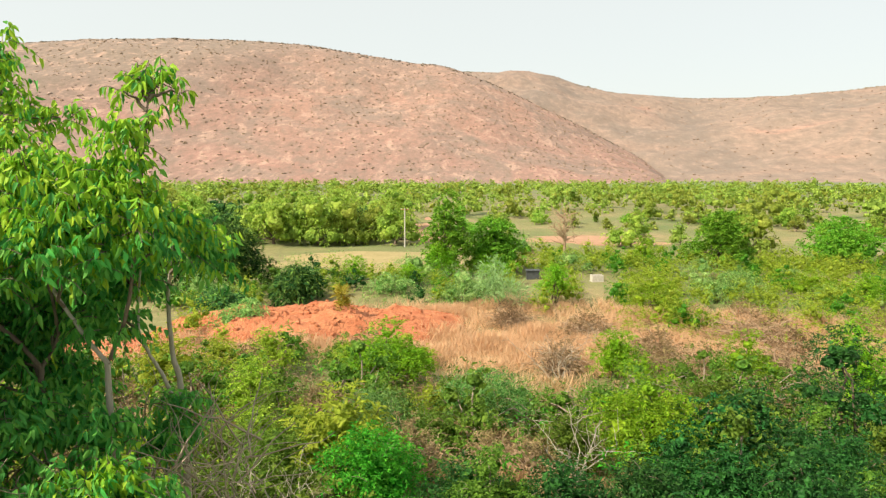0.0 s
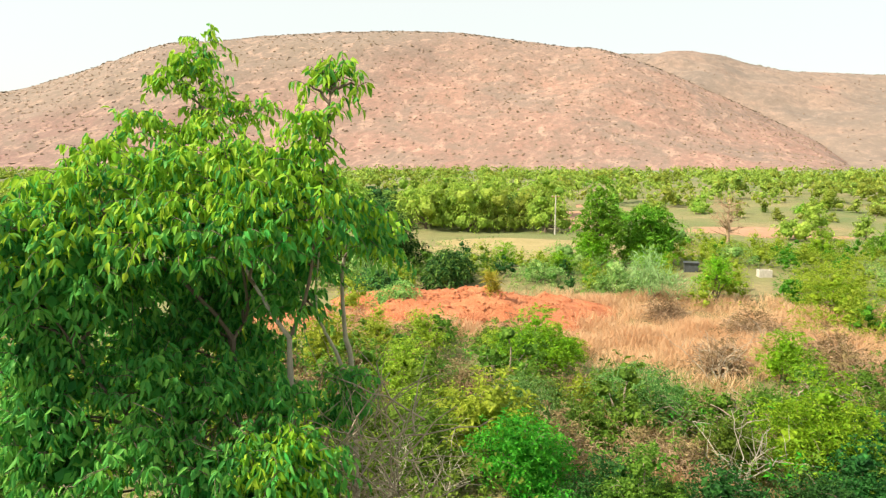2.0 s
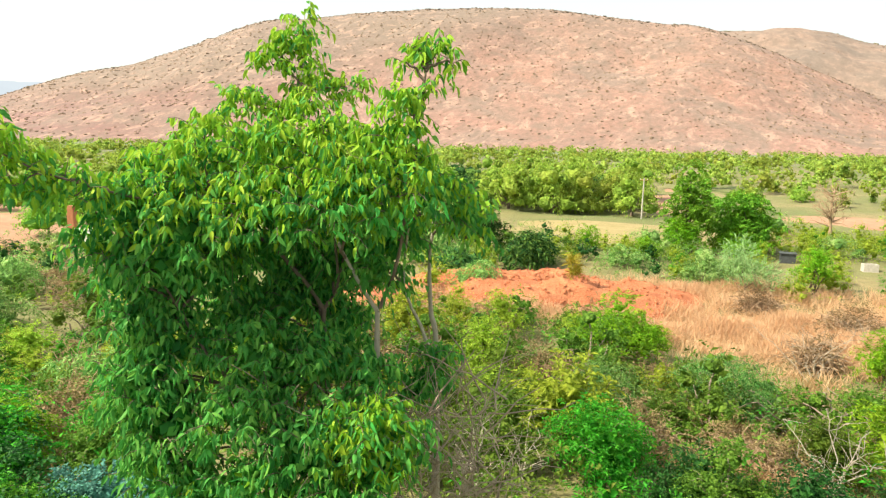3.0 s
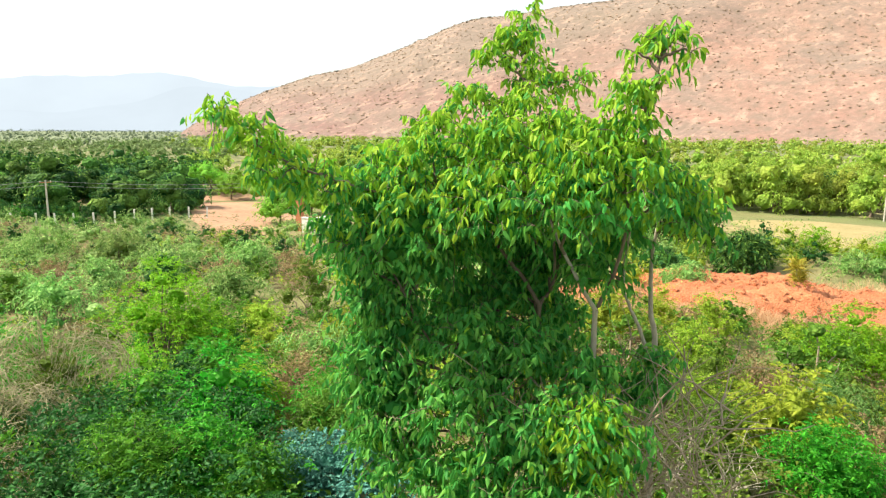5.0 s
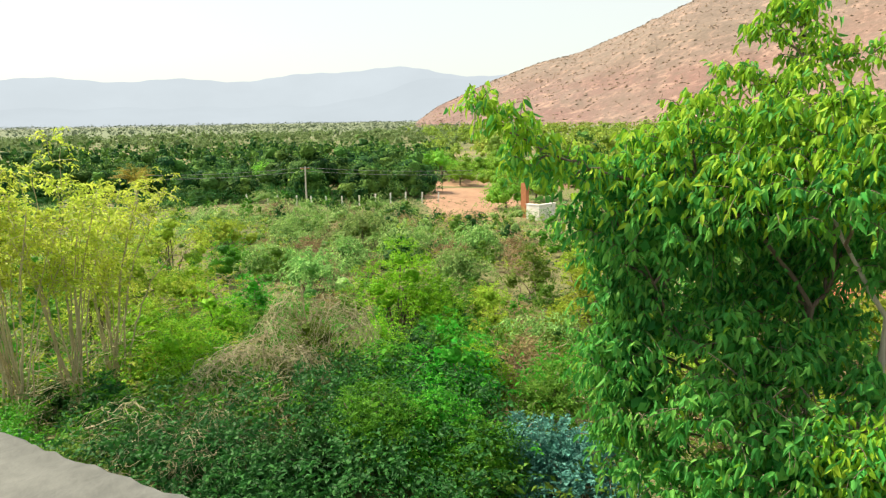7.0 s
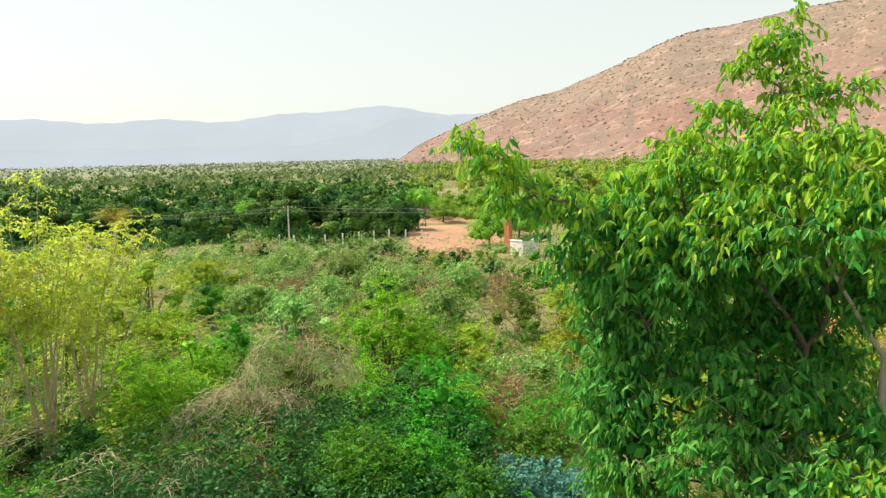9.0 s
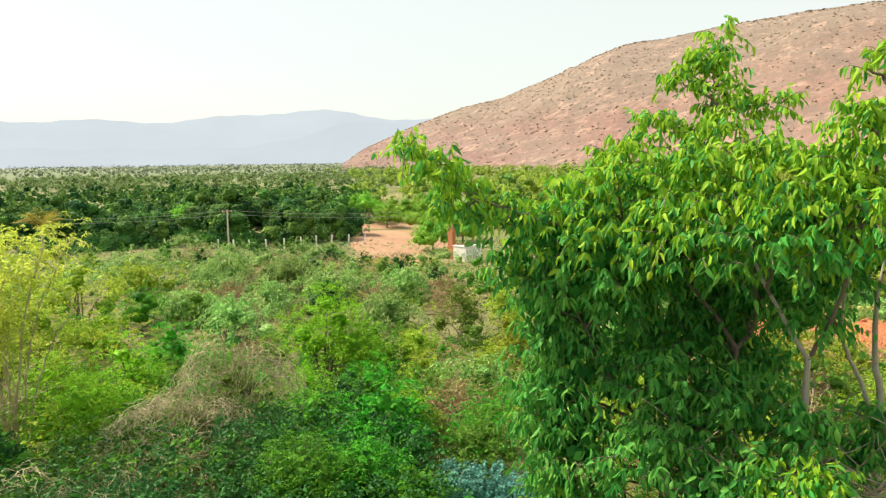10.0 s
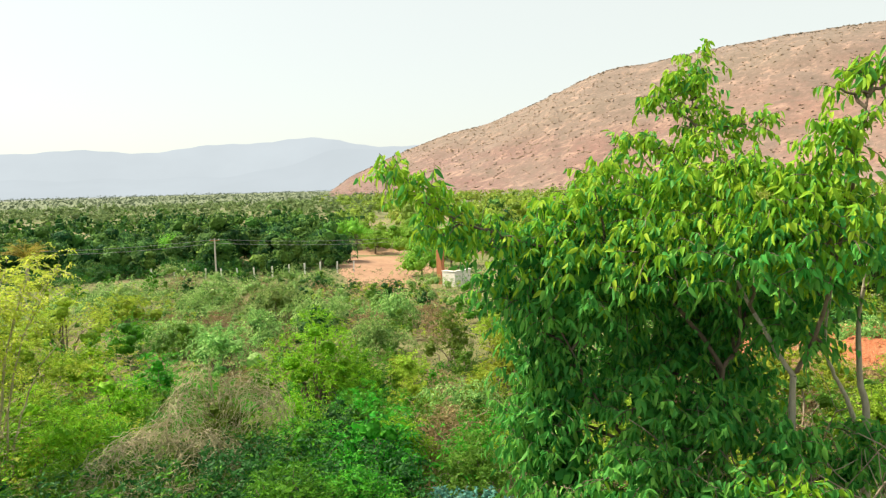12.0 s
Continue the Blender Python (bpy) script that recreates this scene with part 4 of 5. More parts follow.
def set_tree(kind, x, y, size, turn, group=""):
    ms = MODELS[kind]
    m = ms[int(r.integers(len(ms)))]
    at = pose(x, y, float(ground_z(x, y)) - 0.05, 0, 0, turn) @ Matrix.Scale(size, 4)
    if not m[1]:
        m[1] = True
        m[0].matrix_basis = at
        ob = m[0]
    else:
        ob = copy_thing(m[0], at)
    if group:
        tagged(ob, group=group)
    return ob


def bearing(x, y):
    return math.degrees(math.atan2(-x, y)), math.hypot(x, y)


# dark mango orchard with a straight front along the fence, in rows
ux, uy = math.cos(radians(58)), math.sin(radians(58))      # along the orchard's front
for row in range(11):
    for col in range(-16, 17):
        x = -84 - row * 6.9 * uy + col * 6.7 * ux + r.normal() * 0.7
        y = 24 + row * 6.9 * ux + col * 6.7 * uy + r.normal() * 0.7
        az, d = bearing(x, y)
        if 64.8 - row * 0.1 < az < 101 and d < 122:
            set_tree("mango" if r.uniform() < 0.95 or row == 0 else "light", x, y, r.uniform(0.78, 1.18), r.uniform(0, 360), "mango orchard")
# lighter mango orchard behind the stubble field
for row in range(6):
    for col in range(14):
        az = 10.9 + col * 3.3 + (row % 2) * 1.3 + r.normal() * 0.3
        d = 97 + row * 6.5 + r.normal()
        if az > 52:
            continue
        x, y, _ = spot(az, d)
        set_tree("flush" if r.uniform() < 0.75 else "mango", x, y, r.uniform(1.0, 1.3), r.uniform(0, 360), "young mango orchard")
# light trees round the clearing
for az, d, s in ((61.0, 104, 0.9), (57.2, 76, 0.95), (59.2, 112, 1.0), (62.5, 110, 1.0), (56, 92, 1.0), (54.6, 84, 1.0), (58, 122, 1.2), (64.2, 112, 1.2), (62.0, 122, 1.1), (60.2, 118, 1.0), (57.6, 98, 1.0), (56.0, 106, 1.1), (63.2, 116, 1.0), (53, 118, 1.0), (50.5, 130, 1.0), (47.6, 124, 1.1)):
    x, y, _ = spot(az, d)
    set_tree("light", x, y, s, r.uniform(0, 360))
# wild trees of the open plain
made = 0
while made < 105:
    az, d = r.uniform(-37, 9), math.sqrt(r.uniform(84 ** 2, 170 ** 2))
    if -9 < az < 0 and d < 115 or 5.5 < az < 9 or r.uniform() < 0.1:
        continue
    x, y, _ = spot(az, d)
    set_tree(("broad", "flush", "broad", "light")[r.integers(4)], x, y, r.uniform(0.45, 0.85), r.uniform(0, 360))
    made += 1


def far_woods(name, a0, a1, d0, d1, n, size, mat, label, seed, per=36, lobes=5):
    """Many far crowns in one mesh: each a few ragged lumps of leaf clumps."""
    q = np.random.default_rng(seed)
    az, d = np.radians(q.uniform(a0, a1, n)), np.sqrt(q.uniform(d0 ** 2, d1 ** 2, n))
    w = size * q.uniform(0.5, 1.25, n)
    foot = np.stack([-d * np.sin(az), d * np.cos(az), np.zeros(n)], -1)
    lc = foot[:, None] + q.normal(size=(n, lobes, 3)) * np.array([0.22, 0.22, 0.13]) * w[:, None, None] + np.array([0, 0, 0.42]) * w[:, None, None]
    lr = w[:, None] * (q.uniform(0.13, 0.33, (n, lobes)) if lobes > 1 else q.uniform(0.22, 0.36, (n, 1)))
    lc, lr = lc.reshape(-1, 3), lr.ravel()
    m = len(lc)
    k = max(per // lobes, 1)
    out = sphere_ways(m * k, q, -0.3).reshape(m, k, 3)
    p = lc[:, None] + out * lr[:, None, None] * q.uniform(0.8, 1.05, (m, k, 1)) * np.array([1, 1, 0.85])
    way = unit(out * 0.5 + q.normal(size=(m, k, 3)) * 0.8 + np.array([0, 0, -0.3]))
    ln = np.repeat(lr, k) * q.uniform(0.3, 0.7, m * k)
    v, f = join([blades(p.reshape(-1, 3), way.reshape(-1, 3), sphere_ways(m * k, q), ln, ln * 0.6, droop=0.2), lumps(lc, lr * 0.6, q, ball=PEBBLE)])
    tagged(part(name, quick_mesh(name, v, f), mat), label, "woods", kind="stuff")


far_woods("far_woods", 63, 99, 118, 175, 200, 6.4, "mango", "dark green orchard canopy far across the plain", 1, 50)
far_woods("far_woods", 60, 99, 170, 460, 720, 5.8, "mango_pale", "green trees beyond the orchard, haze put into their colour", 6, 50)
far_woods("far_woods", -31, 64, 140, 420, 760, 7.4, "wild", "mixed green woods across the plain", 2, 50)
far_woods("far_woods", -31, 62, 136, 460, 600, 7.0, "mango_flush", "yellow-green trees scattered across the plain", 3, 50)
far_woods("far_woods", -31, 66, 420, 800, 1700, 6.5, "wild", "distant olive-green woods at the foot of the hill", 4, 6, 1)
# the farthest woods take the leaf colour with haze in it
far_woods("far_woods", 60, 100, 420, 1300, 1900, 7.0, "dusty", "distant woods on the plain, haze put into their grey-green", 5, 6, 1)
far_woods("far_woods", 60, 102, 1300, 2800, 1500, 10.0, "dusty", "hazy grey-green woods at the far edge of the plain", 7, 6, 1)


def hill_scrub(ob, n, size, seed, mat, name, label, bias, across=(1, 328), climb=(0, 79), ball=PEBBLE):
    """Low scrub standing on a hillside."""
    q = np.random.default_rng(seed)
    me = ob.data
    co = np.empty(len(me.vertices) * 3, np.float32)
    me.vertices.foreach_get("co", co)
    g = co.reshape(94, 330, 3)[:82]
    i, j = np.clip(climb[0] + (q.uniform(0, 1, n) ** bias if across[1] > 300 else q.normal(0.5, 0.28, n)) * (climb[1] - climb[0]), 0, 79).astype(int) + 1, (q.integers(*across, n) if across[1] > 300 else np.clip(q.normal(sum(across) / 2, (across[1] - across[0]) / 3, n), 1, 327).astype(int))
    fi, fj = q.uniform(0, 1, (n, 1)), q.uniform(0, 1, (n, 1))
    c = g[i, j] * (1 - fi) * (1 - fj) + g[i - 1, j] * fi * (1 - fj) + g[i, j + 1] * (1 - fi) * fj + g[i - 1, j + 1] * fi * fj
    w = size * q.uniform(0.4, 1.5, n) ** 1.5
    k = len(ball[0])
    v = c[:, None] + ball[0][None] * w[:, None, None] * q.uniform(0.45, 1.1, (n, k, 1)) * np.array([0.8, 0.8, 0.45])
    f = (np.arange(n)[:, None, None] * k + ball[1]).reshape(-1, 4)
    tagged(part(name, quick_mesh(name, v.reshape(-1, 3), f), mat), label, "scrub", kind="stuff")


hill_scrub(hill_obs[0], 6500, 2.3, 11, "scrub", "hill_scrub", "sparse dry scrub on the near hill", 0.8)


def clods(ob, n, seed):
    """Loose lumps of earth lying on a bank."""
    q = np.random.default_rng(seed)
    me = ob.data
    co = np.empty(len(me.vertices) * 3, np.float32)
    me.vertices.foreach_get("co", co)
    c = co.reshape(-1, 3)
    c = c[q.integers(0, len(c), n)] + q.normal(size=(n, 3)) * np.array([0.12, 0.12, 0.0])
    w = 0.06 + 0.20 * q.uniform(0, 1, n) ** 3
    v = c[:, None] + PEBBLE[0][None] * w[:, None, None] * q.uniform(0.5, 1.2, (n, 8, 1)) * np.array([1, 1, 0.7])
    f = (np.arange(n)[:, None, None] * 8 + PEBBLE[1]).reshape(-1, 4)
    tagged(part("clods", quick_mesh("clods", v.reshape(-1, 3), f), "red_soil"), "loose clods of red earth on the bank", "earth", kind="stuff")


for ob, n in zip(banks, (700, 300)):
    clods(ob, n, n)
hill_scrub(hill_obs[0], 300, 2.5, 14, "outcrop", "hill_rocks", "pale rock outcrops on the shoulder of the hill", 0.9, (218, 285), (22, 66), BALL)
hill_scrub(hill_obs[0], 900, 3.0, 15, "ridge_scrub", "hill_scrub", "grey-green thorn scrub along the crest of the hill", 0.6, climb=(72, 79))
hill_scrub(hill_obs[1], 900, 4.5, 16, "ridge_scrub", "hill_scrub", "grey-green thorn scrub along the crest of the range", 0.6, climb=(72, 79))
hill_scrub(hill_obs[1], 3500, 3.0, 12, "scrub", "hill_scrub", "sparse dry scrub on the range behind", 0.8)

# ---- the tree beside the house ----
TREE = pose(-3.34, 5.20, 0, 0, 0, 40)
CROWN_TOP = [(-0.68, 1.61, 11.25, 0.09), (-0.72, 1.52, 11.03, 0.09), (-0.9, 1.45, 10.98, 0.06), (-0.76, 1.41, 10.82, 0.2), (-0.58, 1.3, 10.47, 0.25), (-1.05, 1.42, 10.77, 0.15), (-0.25, 1.26, 10.52, 0.16),
             (-0.76, 1.01, 10.12, 0.38), (0.31, -0.4, 10.70, 0.10), (0.17, -0.45, 10.66, 0.12), (0.45, -0.4, 10.66, 0.06), (0.04, -0.45, 10.62, 0.05), (0.24, -0.46, 10.38, 0.06), (0.0, -0.45, 10.28, 0.13), (0.0, -0.45, 9.95, 0.27)]
CROWN_MIDDLE = [(-0.42, -0.23, 9.73, 0.6), (-1.0, 0.02, 9.71, 0.6), (-1.61, 0.22, 9.64, 0.5), (-2.03, 0.28, 9.63, 0.35), (-1.09, -0.3, 9.38, 0.5), (-0.53, -0.55, 9.42, 0.48),
                (-0.02, -0.51, 9.58, 0.45), (-1.79, 0.0, 9.19, 0.5), (0.41, -0.2, 9.42, 0.35), (0.75, 0.0, 9.26, 0.26), (-3.3, -0.62, 10.12, 0.1), (-3.05, -0.5, 9.95, 0.18),
                (-2.9, -0.3, 9.66, 0.28), (-2.6, -0.1, 9.5, 0.3), (-2.25, 0.13, 9.32, 0.33), (-1.95, -0.03, 8.93, 0.38)]
CROWN_LOW = [(-2.52, 0.15, 9.05, 0.2), (-2.36, 0.15, 8.72, 0.17), (-2.3, 0.12, 8.4, 0.22), (-2.15, 0.1, 8.1, 0.22), (-2.2, 0.0, 7.5, 0.3), (-2.1, -0.1, 7.1, 0.32),
             (-2.25, 0.11, 8.95, 0.22), (-1.6, 0.5, 8.7, 0.42), (-2.0, 0.17, 8.45, 0.32), (-1.9, 0.1, 8.13, 0.4),
             (-2.32, 0.13, 7.83, 0.3), (-1.35, 0.6, 8.2, 0.38), (-0.74, 1.0, 8.25, 0.4), (-1.89, -0.21, 7.54, 0.45), (-1.27, -0.57, 7.64, 0.5), (-1.71, -0.39, 6.99, 0.45)]
CROWN_SKIRT = [(-0.8, -0.3, 7.95, 0.28), (-0.45, 0.0, 7.85, 0.22), (0.42, 0.0, 7.95, 0.18), (-0.81, -0.79, 7.48, 0.45), (-0.5, -0.8, 7.65, 0.3), (-0.25, -1.0, 7.3, 0.28),
               (-0.28, -0.95, 7.72, 0.24), (-0.06, -0.9, 7.68, 0.22), (-0.5, -0.92, 7.5, 0.26), (-1.25, -0.77, 7.03, 0.5), (-0.59, -1.02, 7.04, 0.5), (-1.09, -0.78, 6.42, 0.6)]
CROWN_INSIDE = [(-1.25, -0.15, 8.15, 0.4), (-0.75, 0.1, 8.1, 0.26), (-1.3, 0.95, 9.5, 0.45), (-1.85, 0.8, 9.3, 0.42), (-0.8, 1.0, 9.65, 0.42), (-1.5, 0.3, 8.95, 0.36), (-0.8, 0.75, 8.4, 0.42), (-0.35, 0.7, 8.85, 0.4), (-0.95, 0.6, 9.1, 0.42), (-2.15, -0.1, 7.85, 0.35),
                (-1.05, 0.95, 8.74, 0.5), (-0.43, 1.0, 8.61, 0.45), (-0.37, 0.75, 8.03, 0.38), (-1.37, 0.9, 8.2, 0.4), (0.04, 0.3, 9.1, 0.35), (-1.02, 0.22, 7.66, 0.45),
                (0.28, -0.1, 7.65, 0.24), (-0.22, -0.35, 7.9, 0.26), (-0.05, -0.6, 7.35, 0.3), (-0.49, -0.02, 7.24, 0.4), (-1.63, 0.52, 10.0, 0.25), (-1.33, 1.03, 10.28, 0.25), (0.5, 0.05, 7.75, 0.12), (-0.1, 0.2, 8.75, 0.3)]


def smooth_line(points, n):
    """A curve through the points, evenly stepped."""
    p = np.array(points, float)
    t = np.linspace(0, len(p) - 1, n)
    i = np.clip(t.astype(int), 0, len(p) - 2)
    u = (t - i)[:, None]
    a, b, c, d = p[np.maximum(i - 1, 0)], p[i], p[i + 1], p[np.minimum(i + 2, len(p) - 1)]
    return 0.5 * (2 * b + (c - a) * u + (2 * a - 5 * b + 4 * c - d) * u ** 2 + (3 * b - a - 3 * c + d) * u ** 3)


def house_tree():
    q = np.random.default_rng(77)
    e = new("tree")
    e.matrix_basis = TREE
    tagged(e, "slender tree with drooping glossy green leaves beside the house", "tree")
    stems = [
        ([(0.1, 0.1, 1.8), (0.05, 0.0, 4.0), (-0.1, 0.0, 6.0), (-0.12, -0.03, 7.5), (-0.12, -0.05, 8.43)], 0.05, 0.024, "trunk", "pale_bark"),
        ([(-0.12, -0.05, 8.43), (-0.24, -0.03, 8.62), (-0.36, 0.0, 8.85), (-0.55, 0.3, 9.3), (-0.72, 1.0, 10.2), (-0.70, 1.55, 10.9), (-0.67, 1.8, 11.38)], 0.021, 0.006, "limb", "pale_bark"),
        ([(-0.12, -0.05, 8.43), (0.0, -0.1, 8.72), (0.06, -0.2, 9.05), (0.13, -0.4, 9.75), (0.16, -0.48, 10.15), (0.2, -0.48, 10.45), (0.26, -0.4, 10.75)], 0.019, 0.007, "limb", "bark"),
        ([(0.35, 0.2, 1.8), (0.55, 0.25, 4.5), (0.55, 0.3, 6.4), (0.53, 0.3, 7.47), (0.52, 0.3, 8.03), (0.46, 0.3, 8.4), (0.45, 0.3, 8.96), (0.5, 0.2, 9.5)], 0.055, 0.010, "trunk", "pale_bark"),
        ([(0.53, 0.3, 7.6), (0.44, 0.29, 7.96), (0.37, 0.27, 8.15), (0.26, 0.25, 8.38), (0.17, 0.2, 8.68), (0.2, 0.1, 9.3)], 0.024, 0.009, "limb", "pale_bark"),
        ([(-0.1, 0.5, 1.8), (-0.4, 0.5, 4.5), (-0.56, 0.46, 7.0), (-0.58, 0.44, 8.34)], 0.05, 0.026, "trunk", "bark"),
        ([(-0.58, 0.44, 8.34), (-0.80, 0.44, 8.68), (-1.2, 0.35, 9.1), (-1.9, 0.1, 9.4), (-2.7, -0.35, 9.7), (-3.3, -0.62, 10.1)], 0.022, 0.005, "limb", "bark"),
        ([(-0.58, 0.44, 8.34), (-0.44, 0.43, 8.62), (-0.5, 0.2, 9.2), (-0.45, -0.1, 9.8)], 0.020, 0.007, "limb", "bark"),
        ([(-0.2, 0.3, 5.5), (-0.8, 0.1, 7.0), (-1.5, 0.0, 7.9), (-2.0, 0.0, 8.8)], 0.026, 0.008, "limb", "bark"),
    ]
    joints = []
    for pts, r0, r1, nm, mat in stems:
        line = smooth_line(pts, 28)
        line[1:-1] += q.normal(size=(26, 3)) * 0.003
        joints.append(line)
        v, f = tubes(line[None], np.linspace(r0, r1, 28)[None] * (1 + 0.06 * np.sin(np.arange(28) * 1.9)), 9)
        part(nm, quick_mesh(nm, v, f, True), mat, e)
    joints = np.concatenate(joints)
    lobes = np.array(CROWN_TOP + CROWN_MIDDLE + CROWN_LOW + CROWN_SKIRT + CROWN_INSIDE)
    c, rad = lobes[:, :3], lobes[:, 3] * np.where(lobes[:, 2] < 8.0, 0.72, 0.78)
    # boughs from the stems out to each clump
    bough_lines = []
    for p, rr in zip(c, rad):
        d = np.linalg.norm((joints - p) * np.array([1, 1, 0.7]) , axis=1) + 2.5 * np.maximum(joints[:, 2] - p[2] + 0.1, 0)
        a = joints[np.argmin(d)]
        s = np.linspace(0, 1, 9)[:, None]
        ln = a * (1 - s) + p * s + np.array([0, 0, 0.12]) * np.sin(s * np.pi) * np.linalg.norm(p - a) + q.normal(size=(9, 3)) * 0.012
        ln[0] = a
        bough_lines.append(ln)
        v, f = tubes(ln[None], np.linspace(0.016, 0.006, 9)[None], 6)
        part("bough", quick_mesh("bough", v, f, True), "bark", e)
    # leafy twigs
    count = 6000
    (pos, way, up, ln, wd), path = sprays(c, rad, count, q, 0.22, 7, 0.088, 0.036, 0.40, 0.45, 0.85, -0.6, 0.05)
    n = len(pos)
    way = unit(way * 0.75 + np.array([0, 0, -1.0]) * q.uniform(0.3, 1.5, (n, 1)))
    v, f = blades(pos, way, unit(sphere_ways(n, q) * 0.8 + np.array([0, 0, 0.5])), ln, wd, 0.32, 0.2, rich=True)
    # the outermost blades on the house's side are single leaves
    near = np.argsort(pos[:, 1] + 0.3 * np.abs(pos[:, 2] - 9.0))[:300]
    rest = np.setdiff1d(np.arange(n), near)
    tri = f.reshape(n, 8, 3)
    v8 = v.reshape(n, 8, 3)
    # more leaves towards the top take the colour with sunlight in it
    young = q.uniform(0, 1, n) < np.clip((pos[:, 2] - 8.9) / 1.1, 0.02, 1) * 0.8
    young |= (np.linalg.norm(pos - np.array([-0.28, -0.95, 7.65]), axis=1) < 0.42) & (q.uniform(0, 1, n) < 0.6)      # low leaves on the sunny side get the sunlit colour too
    for nm, mat, pick, label in (("foliage", "tree_leaf", rest[~young[rest]], ""), ("young_foliage", "young_leaf", rest[young[rest]], "yellow-green leaves at the shoot tips, sunlight put into their colour")):
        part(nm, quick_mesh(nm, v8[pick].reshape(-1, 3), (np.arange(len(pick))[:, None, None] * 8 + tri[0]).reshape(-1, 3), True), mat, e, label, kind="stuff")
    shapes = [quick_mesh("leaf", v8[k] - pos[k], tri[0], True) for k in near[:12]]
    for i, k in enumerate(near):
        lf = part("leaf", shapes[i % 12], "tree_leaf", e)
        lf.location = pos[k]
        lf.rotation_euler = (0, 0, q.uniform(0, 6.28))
    deep = c[:, 2] < 9.35
    cv, cf = cores(c[deep], rad[deep] * 0.9, q, 80, 0.13)
    part("inner_foliage", quick_mesh("inner_foliage", cv, cf), "tree_leaf", e, kind="stuff")
    tv, tf = tubes(path[::2], np.linspace(0.005, 0.002, 4)[None] * np.ones((len(path[::2]), 1)), 3)
    part("twig_growth", quick_mesh("twig_growth", tv, tf), "bark", e, kind="stuff")
    # bare grey twigs round the foot of the stems
    k = 460
    st = np.stack([q.uniform(-1.3, 1.1, k), q.uniform(-0.6, 0.4, k), q.uniform(5.9, 7.6, k)], -1)
    wy = unit(q.normal(size=(k, 3)) * np.array([0.8, 0.5, 0.3]) + np.array([0.1, 0, 0.9]))
    tw = arcs(st, wy, q.uniform(0.4, 1.1, k), 6, 0.2, 0.06, q)
    v, f = tubes(tw, np.linspace(0.007, 0.003, 6)[None] * q.uniform(0.6, 1.5, (k, 1)), 4)
    part("dead_wood", quick_mesh("dead_wood", v, f), "grey_twig", e, "bare grey dead twigs", kind="stuff")
    return e


house_tree()

# ---- tall thin yellow-green tree ----


def feathery_tree(az, d, h, w, seed, lean=0.0):
    """Many slender stems from one foot, bare below, with loose sprays of small leaves above."""
    q = np.random.default_rng(seed)
    x, y, z = spot(az, d)
    e = plant("tree", "tall thin tree with yellow-green feathery leaves and bare lower stems", "tree", x, y, z, az)
    tips, sizes = [], []
    for i in range(17):
        a = q.uniform(0, 6.28)
        out = q.uniform(0.10, 0.55) * w
        top = np.array([math.cos(a) * out + lean, math.sin(a) * out, h * q.uniform(0.72, 1.0) * (1 - 0.2 * out / w)])
        ln = smooth_line([(0.4 * math.cos(3 * a), 0.4 * math.sin(3 * a), -0.2), top * np.array([0.25, 0.25, 0.35]), top * np.array([0.5, 0.5, 0.68]), top], 16)
        ln[1:-1] += q.normal(size=(14, 3)) * 0.025
        v, f = tubes(ln[None], np.linspace(0.042, 0.012, 16)[None] * q.uniform(0.6, 1.15), 6)
        part("stem", quick_mesh("stem", v, f, True), "creeper", e)
        for k in (10, 11, 12, 13, 14, 15):
            if q.uniform() < 0.8:
                tips.append(ln[k] + q.normal(size=3) * np.array([0.3, 0.3, 0.2]))
                sizes.append(q.uniform(0.18, 0.42))
    c = np.array(tips)
    b, path = sprays(c, np.array(sizes), 560, q, 0.6, 10, 0.17, 0.062, 0.5, 0.35, 0.9)
    part("foliage", quick_mesh("foliage", *blades(*b, droop=0.25)), "lime", e, kind="stuff")
    part("twig_growth", quick_mesh("twig_growth", *tubes(path[:320], np.linspace(0.010, 0.004, 4)[None] * np.ones((320, 1)), 3)), "pale_bark", e, kind="stuff")
    st = np.stack([q.normal(size=70) * 0.25, q.normal(size=70) * 0.25, q.uniform(0.0, 2.5, 70)], -1)
    wy = unit(q.normal(size=(70, 3)) * np.array([1, 1, 0.3]) + np.array([0, 0, 0.8]))
    part("dead_wood", quick_mesh("dead_wood", *tubes(arcs(st, wy, q.uniform(0.8, 2.2, 70), 6, 0.15, 0.05, q), np.linspace(0.014, 0.005, 6)[None] * np.ones((70, 1)), 3)), "creeper", e, "bare dead lower twigs", kind="stuff")


feathery_tree(93.4, 23.6, 9.0, 4.4, 5)
feathery_tree(97.0, 23.0, 9.0, 4.0, 7)
feathery_tree(90.6, 27.0, 8.2, 5.0, 6, 1.2)

